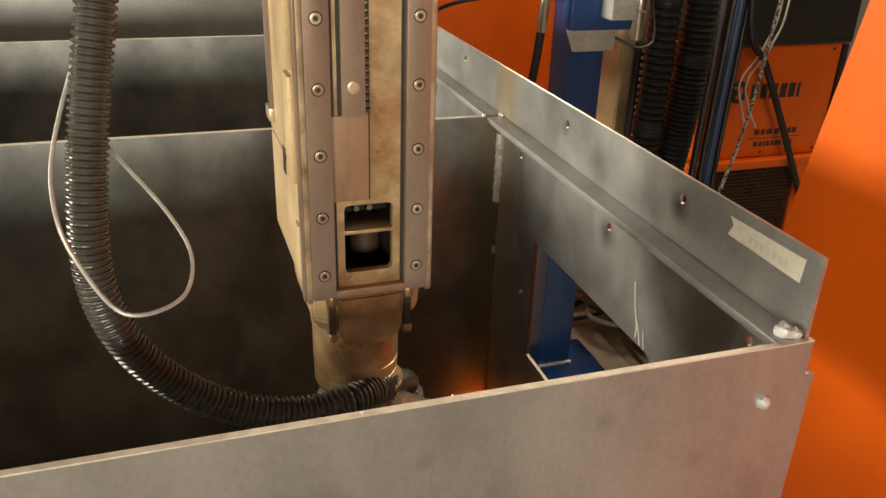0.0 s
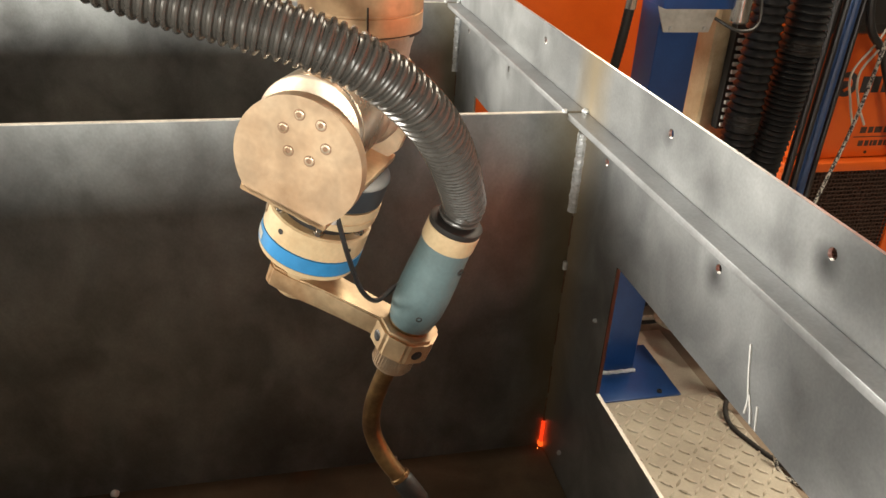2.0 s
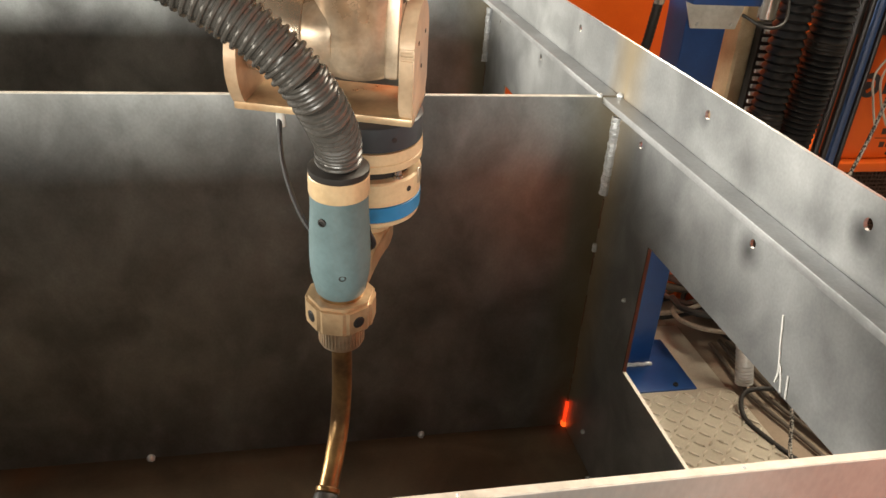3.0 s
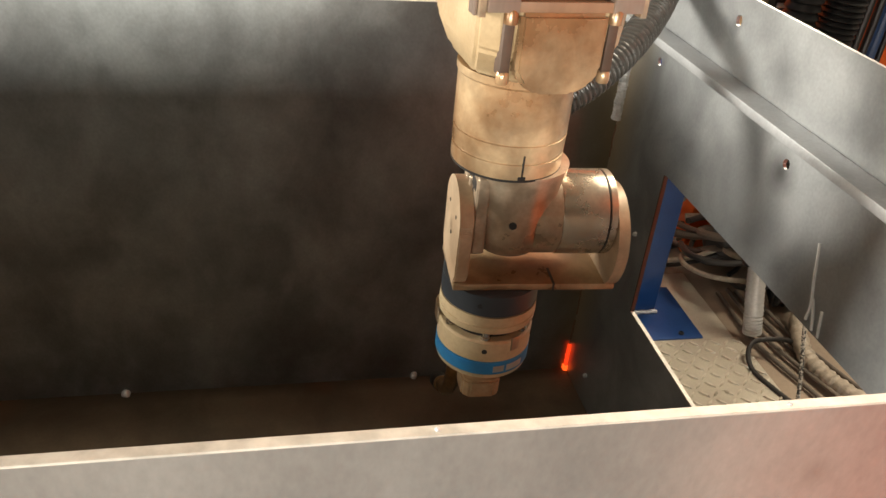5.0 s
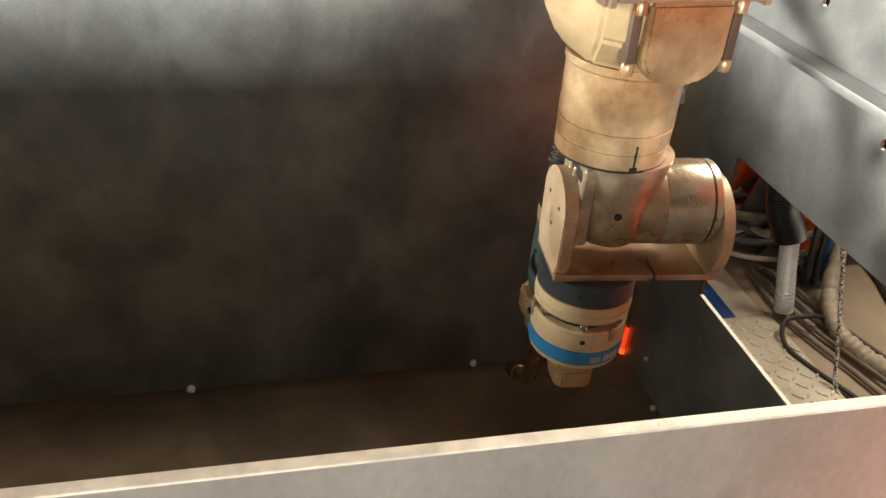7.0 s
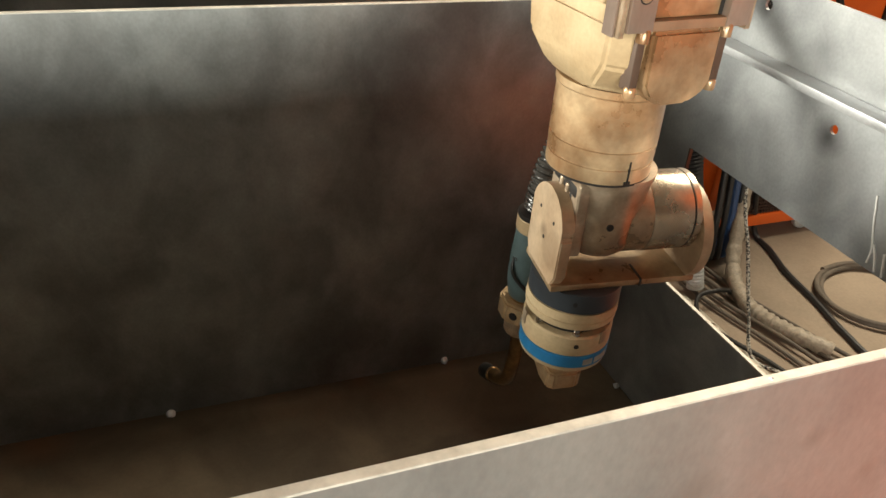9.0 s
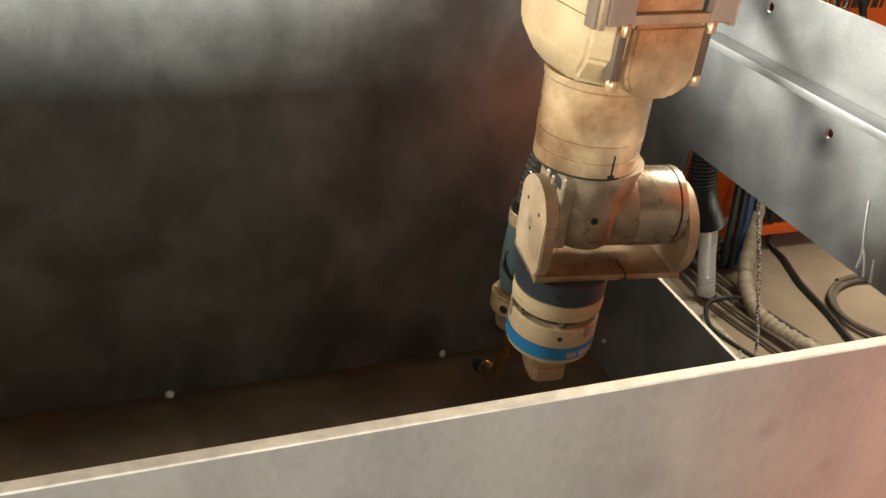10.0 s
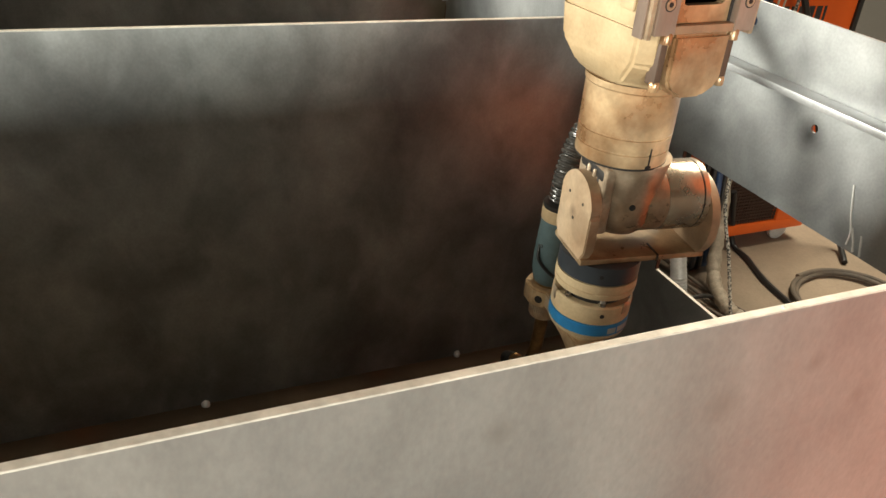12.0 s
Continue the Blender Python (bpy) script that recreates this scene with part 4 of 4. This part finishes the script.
bellows("black ribbed cable hose hanging beside the post", [(0.800, 1.53, 2.3), (0.792, 1.52, 1.5), (0.784, 1.51, 1.0), (0.775, 1.50, 0.62), (0.79, 1.46, 0.36), (0.835, 1.43, 0.24)], 0.042, (96, 150))
bellows("thick black ribbed cable hose wrapped with tape", [(0.925, 1.53, 2.3), (0.912, 1.52, 1.5), (0.898, 1.51, 1.05), (0.885, 1.52, 0.75), (0.875, 1.58, 0.42), (0.90, 1.7, 0.12), (0.97, 1.82, 0.06)], 0.049, (70, 88, 130))
tube_thing("corrugated_pipe", "short light grey corrugated pipe ending on the floor", [(0.835, 1.432, 0.245), (0.838, 1.41, 0.16), (0.842, 1.385, 0.08), (0.845, 1.37, 0.028)], 0.027, ZINC, "pipe", 20, 12, lambda i: 1.0 if i % 2 else 0.93)
tube_thing("foil_wrapped_hose", "dusty hose wrapped in crumpled pale foil lying on the floor", [(1.12, 1.60, 0.42), (1.07, 1.50, 0.20), (1.01, 1.41, 0.06), (0.955, 1.28, 0.030), (0.955, 1.18, 0.028), (0.985, 1.10, 0.026), (1.05, 1.0, 0.02)], 0.024, FOIL, "hose", 14, 10, lambda i: 0.85 + 0.3 * ((i * 7) % 5) / 5)
for x, y, r, m, kind in ((1.005, 1.55, 0.011, BLACK, "black"), (1.035, 1.55, 0.010, BLACK, "black"), (1.068, 1.56, 0.014, BLUE_CABLE, "blue"), (1.095, 1.56, 0.008, BLACK, "black")):
    tube_thing("hanging_cable", kind + " cable hanging beside the ribbed hoses", [(x + 0.02, y, 2.3), (x + 0.008, y, 1.5), (x - 0.006, y, 1.0), (x - 0.03, y - 0.02, 0.5), (x - 0.03, y - 0.06, 0.15), (x + 0.01, y - 0.02, r), (x + 0.10, y + 0.18, r)], r, m, group="hanging cables")
tube_thing("hanging_cable", "black cable drooping across the orange power source", [(1.07, 1.55, 1.7), (1.10, 1.55, 1.12), (1.19, 1.55, 0.96), (1.28, 1.55, 0.80), (1.48, 1.55, 0.43), (1.60, 1.55, 0.25), (1.68, 1.50, 0.05), (1.62, 1.40, 0.010)], 0.011, BLACK, group="hanging cables")
tube_thing("braided_cable", "black and white braided cable hanging to the floor", [(1.20, 1.52, 1.6), (1.150, 1.50, 1.12), (1.10, 1.48, 0.80), (1.00, 1.42, 0.60), (0.858, 1.30, 0.421), (0.832, 1.20, 0.264), (0.821, 1.12, 0.11), (0.812, 1.055, 0.010), (0.85, 0.97, 0.008)], 0.0052, material("braid", (0.50, 0.47, 0.41), 0.6, 0.0, 0.1, 150, second=(0.03, 0.03, 0.03), amount=(0.48, 0.52)), steps=14)
for k, dx in enumerate((0.0, 0.025)):
    tube_thing("pale_lead", "thin pale lead dangling before the power source", [(1.17 + dx, 1.57, 1.65), (1.21 + dx, 1.56, 1.17), (1.17 + dx, 1.55, 1.02), (1.10 + dx, 1.54, 0.92), (1.12 + dx, 1.54, 0.84), (1.15 + dx * 1.5, 1.54, 0.77)], 0.0032, WHITE_CABLE, group="pale leads")
# cables on the floor
tube_thing("floor_cable", "dark cable lying across the concrete floor", [(1.20, 1.60, 0.25), (1.28, 1.62, 0.03), (1.27, 1.52, 0.010), (1.225, 1.382, 0.010), (1.20, 1.225, 0.010), (1.165, 1.07, 0.010), (1.16, 0.9, 0.010), (1.3, 0.6, 0.010)], 0.010, BLACK, group="floor cables")
coil = [(1.42 + 0.20 * math.cos(a) + 0.012 * math.sin(0.7 * a), 1.19 + 0.165 * math.sin(a) + 0.01 * math.cos(0.9 * a), 0.012 + 0.006 * (a / 6.3)) for a in (0.5 * i for i in range(30))]
tube_thing("floor_cable", "coil of black cable on the concrete floor", coil, 0.0085, DUSTY, steps=4, group="floor cables")
tube_thing("floor_cable", "thin wire-wound lead bent over the plate edge", [(0.96, 1.33, 0.02), (0.88, 1.30, 0.06), (0.80, 1.30, 0.05), (0.775, 1.24, 0.016), (0.80, 1.14, 0.012), (0.84, 1.04, 0.011), (0.86, 0.97, 0.010)], 0.0075, DARK, steps=16, ridge=lambda i: 1.0 if i % 2 else 0.85, group="floor cables")
for k in range(4):
    tube_thing("floor_cable", "dusty grey cable along the plate edge", [(0.86 + 0.03 * k, 1.60, 0.012 + 0.01 * (k % 2)), (0.85 + 0.045 * k, 1.35, 0.012), (0.90 + 0.05 * k, 1.12 - 0.02 * k, 0.012 + 0.008 * (k % 2)), (0.96 + 0.06 * k, 0.85, 0.012), (1.10 + 0.06 * k, 0.55, 0.012)], 0.0065, DUSTY, group="floor cables")
tangle = random.Random(21)
for k in range(16):
    cx, cy, r0 = tangle.uniform(0.84, 1.08), tangle.uniform(1.58, 1.95), tangle.uniform(0.07, 0.16)
    z0, tilt = tangle.uniform(0.02, 0.16), tangle.uniform(-0.5, 0.5)
    pts = []
    for i in range(9):
        a = k + 0.75 * i
        pts.append((cx + r0 * math.cos(a), cy + r0 * 0.8 * math.sin(a), max(0.012, z0 + tilt * r0 * math.cos(a + k) + 0.008 * i)))
    tube_thing("tangled_cable", "loop of dusty cable in the tangle behind the post", pts, tangle.choice((0.008, 0.010, 0.013)), tangle.choice((DARK, BLACK, DUSTY, DUSTY, MESH_BROWN, FOIL)), steps=6, group="cable tangle")


# ---- movement ----
# seconds, place of the forearm's lower end, heading of the wrist, tilt of the tool yoke, turn of the slide
ARM_ROWS = [(0, -0.3564, 0.2805, 0.9364, 134.7, -8.8, 1.1), (0.5, -0.3725, 0.2931, 0.9906, 139.5, -7.2, 1.1), (1.0, -0.3962, 0.3213, 1.1283, 146.5, -2.1, 1.2), (1.2, -0.3948, 0.3361, 1.1771, 153, 1.2, 1.3),
            (1.5, -0.388, 0.355, 1.2334, 168.3, 8.9, 1.6), (1.8, -0.3821, 0.3436, 1.2894, 190.8, 16.7, 2.1), (2.0, -0.3804, 0.3306, 1.3085, 209.1, 19.2, 2.3), (2.2, -0.3896, 0.3116, 1.3281, 228.9, 20, 2.5),
            (2.5, -0.4193, 0.3036, 1.3543, 252.3, 15.7, 2.9), (2.8, -0.4328, 0.3272, 1.3614, 270, 7, 3.4), (3.0, -0.4231, 0.3277, 1.3277, 289, 5.3, 3.6), (3.2, -0.4071, 0.3186, 1.2823, 324, 2.3, 3.7),
            (3.5, -0.3851, 0.2955, 1.2081, 377.9, -0.5, 4.1), (3.7, -0.3702, 0.2792, 1.1591, 408, -1.8, 4.1), (4.4, -0.306, 0.322, 1.074, 443, -1.2, 4.5), (5.3, -0.2857, 0.3405, 1.0690, 454.9, -0.9, 4.8),
            (6.7, -0.288, 0.3400, 1.0690, 455, -0.9, 4.8), (7.5, -0.311, 0.327, 1.0665, 456, -1.6, 4.7), (8.3, -0.3268, 0.3167, 1.0645, 456.5, -2.2, 4.7), (12.0, -0.3230, 0.3147, 1.0675, 457, -1.2, 4.6)]


def yoke_turn(heading, tilt):
    return pose(0, 0, 0, 0, 0, 90 - heading) @ pose(WRIST_OUT, 0, Y_Z, -tilt) @ pose(0, 0, -Y_Z)


def even_steps(points, step):
    out, left, need = [points[0]], 0.0, step
    for a, b in zip(points, points[1:]):
        d = (b - a).length
        while d and left + d >= need:
            out.append(a.lerp(b, (need - left) / d))
            need += step
        left += d
    return out


def hose_line(row, way_points):
    """The hose's middle line from the torch outwards, in even steps, with its kinks relaxed."""
    t, x, y, z, heading, tilt, slide = row
    m = pose(x, y, z) @ yoke_turn(heading, tilt)
    pts = [m @ Vector((S, TY, TZ - 0.071)), m @ Vector((S, TY, TZ - 0.056))]
    pts += [q for q in (Vector(w) for w in way_points) if (q - pts[1]).length > 0.055]
    away = (pts[-1] - pts[-2]).normalized()
    for i in range(12):
        away = (away + Vector((0, 0.06, 0.16))).normalized()
        pts.append(pts[-1] + away * 0.09)
    line = even_steps(smooth_path(pts, 24), SEG)
    for _ in range(9):
        line = line[:2] + [b * 0.5 + (a + c) * 0.25 for a, b, c in zip(line[1:], line[2:], line[3:])] + line[-1:]
    return even_steps(line, SEG)


HOSE_WAYS = {
    0: [(-0.347, 0.222, 0.959), (-0.399, 0.216, 0.942), (-0.447, 0.214, 0.946), (-0.498, 0.217, 0.963), (-0.55, 0.218, 0.999), (-0.588, 0.212, 1.051), (-0.61, 0.208, 1.111), (-0.604, 0.212, 1.184), (-0.6, 0.223, 1.242), (-0.588, 0.242, 1.305), (-0.573, 0.256, 1.377)],
    0.5: [(-0.352, 0.239, 1.017), (-0.405, 0.224, 1.010), (-0.463, 0.229, 1.010), (-0.522, 0.237, 1.023), (-0.571, 0.235, 1.064), (-0.607, 0.233, 1.132), (-0.613, 0.231, 1.214), (-0.611, 0.233, 1.277), (-0.600, 0.242, 1.353)],
    1.0: [(-0.328, 0.31, 1.115), (-0.393, 0.265, 1.139), (-0.459, 0.228, 1.166), (-0.527, 0.203, 1.189), (-0.579, 0.208, 1.217), (-0.612, 0.226, 1.25), (-0.675, 0.259, 1.307)],
    1.5: [(-0.333, 0.223, 1.235), (-0.369, 0.203, 1.275), (-0.423, 0.197, 1.297), (-0.492, 0.214, 1.311), (-0.56, 0.232, 1.326), (-0.605, 0.239, 1.35), (-0.65, 0.251, 1.371)],
    2.0: [(-0.347, 0.185, 1.282), (-0.381, 0.173, 1.322), (-0.427, 0.174, 1.344), (-0.476, 0.187, 1.352), (-0.529, 0.196, 1.365)],
    2.5: [(-0.411, 0.173, 1.266), (-0.438, 0.158, 1.305), (-0.477, 0.159, 1.336), (-0.522, 0.162, 1.357), (-0.574, 0.168, 1.37)],
    3.0: [(-0.467, 0.178, 1.258), (-0.484, 0.189, 1.292), (-0.515, 0.197, 1.318), (-0.555, 0.208, 1.335)],
    3.25: [(-0.474, 0.226, 1.205), (-0.475, 0.252, 1.240), (-0.476, 0.290, 1.272), (-0.485, 0.330, 1.300)],
    3.5: [(-0.481, 0.275, 1.161), (-0.465, 0.318, 1.193), (-0.438, 0.39, 1.232), (-0.424, 0.437, 1.262)],
    3.7: [(-0.435, 0.400, 1.185), (-0.395, 0.455, 1.225), (-0.350, 0.510, 1.275), (-0.300, 0.560, 1.33)],
    4.4: [(-0.320, 0.455, 1.075), (-0.245, 0.480, 1.110), (-0.180, 0.500, 1.135), (-0.130, 0.540, 1.16), (-0.085, 0.61, 1.21)],
    5.3: [(-0.285, 0.465, 1.03), (-0.225, 0.47, 1.05), (-0.152, 0.482, 1.088), (-0.127, 0.498, 1.106), (-0.097, 0.528, 1.128), (-0.05, 0.59, 1.144)],
    6.7: [(-0.29, 0.465, 1.03), (-0.235, 0.47, 1.05), (-0.185, 0.482, 1.082), (-0.156, 0.498, 1.1), (-0.12, 0.532, 1.122), (-0.075, 0.592, 1.138)],
    7.5: [(-0.292, 0.441, 1.040), (-0.215, 0.470, 1.083), (-0.160, 0.500, 1.115), (-0.10, 0.590, 1.185)],
    8.3: [(-0.300, 0.432, 1.045), (-0.21, 0.465, 1.09), (-0.16, 0.51, 1.13), (-0.10, 0.60, 1.20)],
    12.0: [(-0.300, 0.432, 1.045), (-0.21, 0.465, 1.09), (-0.16, 0.51, 1.13), (-0.10, 0.60, 1.20)],
}


def ways_at(t):
    """The hose's way points at t, drawn evenly from the two known courses round it."""
    times = sorted(HOSE_WAYS)
    before, after = max(k for k in times if k <= t), min(k for k in times if k >= t)
    share = (t - before) / (after - before) if after > before else 0.0
    ends = []
    for k in (before, after):
        path = smooth_path(HOSE_WAYS[k], 12)
        ends.append([path[round((len(path) - 1) * i / 8)] for i in range(9)])
    return [a.lerp(b, share) for a, b in zip(*ends)]


def motions():
    walk(arm, [(t, pose(x, y, z, 0, 0, slide)) for t, x, y, z, heading, tilt, slide in ARM_ROWS])
    walk(wrist, [(t, pose(0, 0, 0, 0, 0, 90 - heading - slide) @ pose(WRIST_OUT, 0, 0)) for t, x, y, z, heading, tilt, slide in ARM_ROWS])
    walk(yoke, [(t, yoke_turn(heading + slide, tilt)) for t, x, y, z, heading, tilt, slide in ARM_ROWS])
    walk(pool, [(t, pose(-0.010, DIV - 0.010, z)) for t, z in ((0, 0.493), (0.6, 0.493), (1.0, 0.4815), (1.5, 0.4740), (2.0, 0.4718), (2.5, 0.4702), (12.0, 0.4700))])
    for spark, (x, y, z, vx, vy) in zip(sparks, ((-0.10, 0.66, 0.60, -0.25, -0.20), (-0.05, 0.69, 0.52, -0.15, -0.30), (-0.02, 0.64, 0.54, -0.05, -0.25))):
        fall = [(t, x + vx * t, y + vy * t, max(FLOOR_BOX - 0.002, z + 0.35 * t - 4.9 * t * t)) for t in (0, 0.1, 0.2, 0.3)]
        walk(spark, [(t, pose(*at)) for t, *at in fall] + [(0.5, pose(*fall[-1][1:3], FLOOR_BOX - 0.006)), (12.0, pose(*fall[-1][1:3], FLOOR_BOX - 0.006))])
    rows_at = {row[0]: row for row in ARM_ROWS}
    lines = {t: hose_line(row, ways_at(t)) for t, row in rows_at.items()}
    twist, last = {}, {}
    for i, o in enumerate(hose_parts):
        rows = []
        for t, line in lines.items():
            a, b = line[i], line[i + 1]
            d = (b - a).normalized()
            side = twist.get(t, Vector((1, 0.3, 0)))
            side = (side - d * side.dot(d)).normalized()
            twist[t] = side
            rows.append((t, Matrix.Translation(a) @ Matrix((side, d.cross(side), d)).transposed().to_4x4()))
        walk(o, rows)
    walk(loop_lead, [(0, pose(-0.034, 0, 0.007)), (0.5, pose(-0.022, 0.03, 0.060)), (1.0, pose(-0.105, 0.05, 0.155)), (1.5, pose(-0.22, 0.02, 0.30)), (2.0, pose(-0.1, 0.05, 0.5)), (12.0, pose(-0.1, 0.05, 0.52))])


motions()
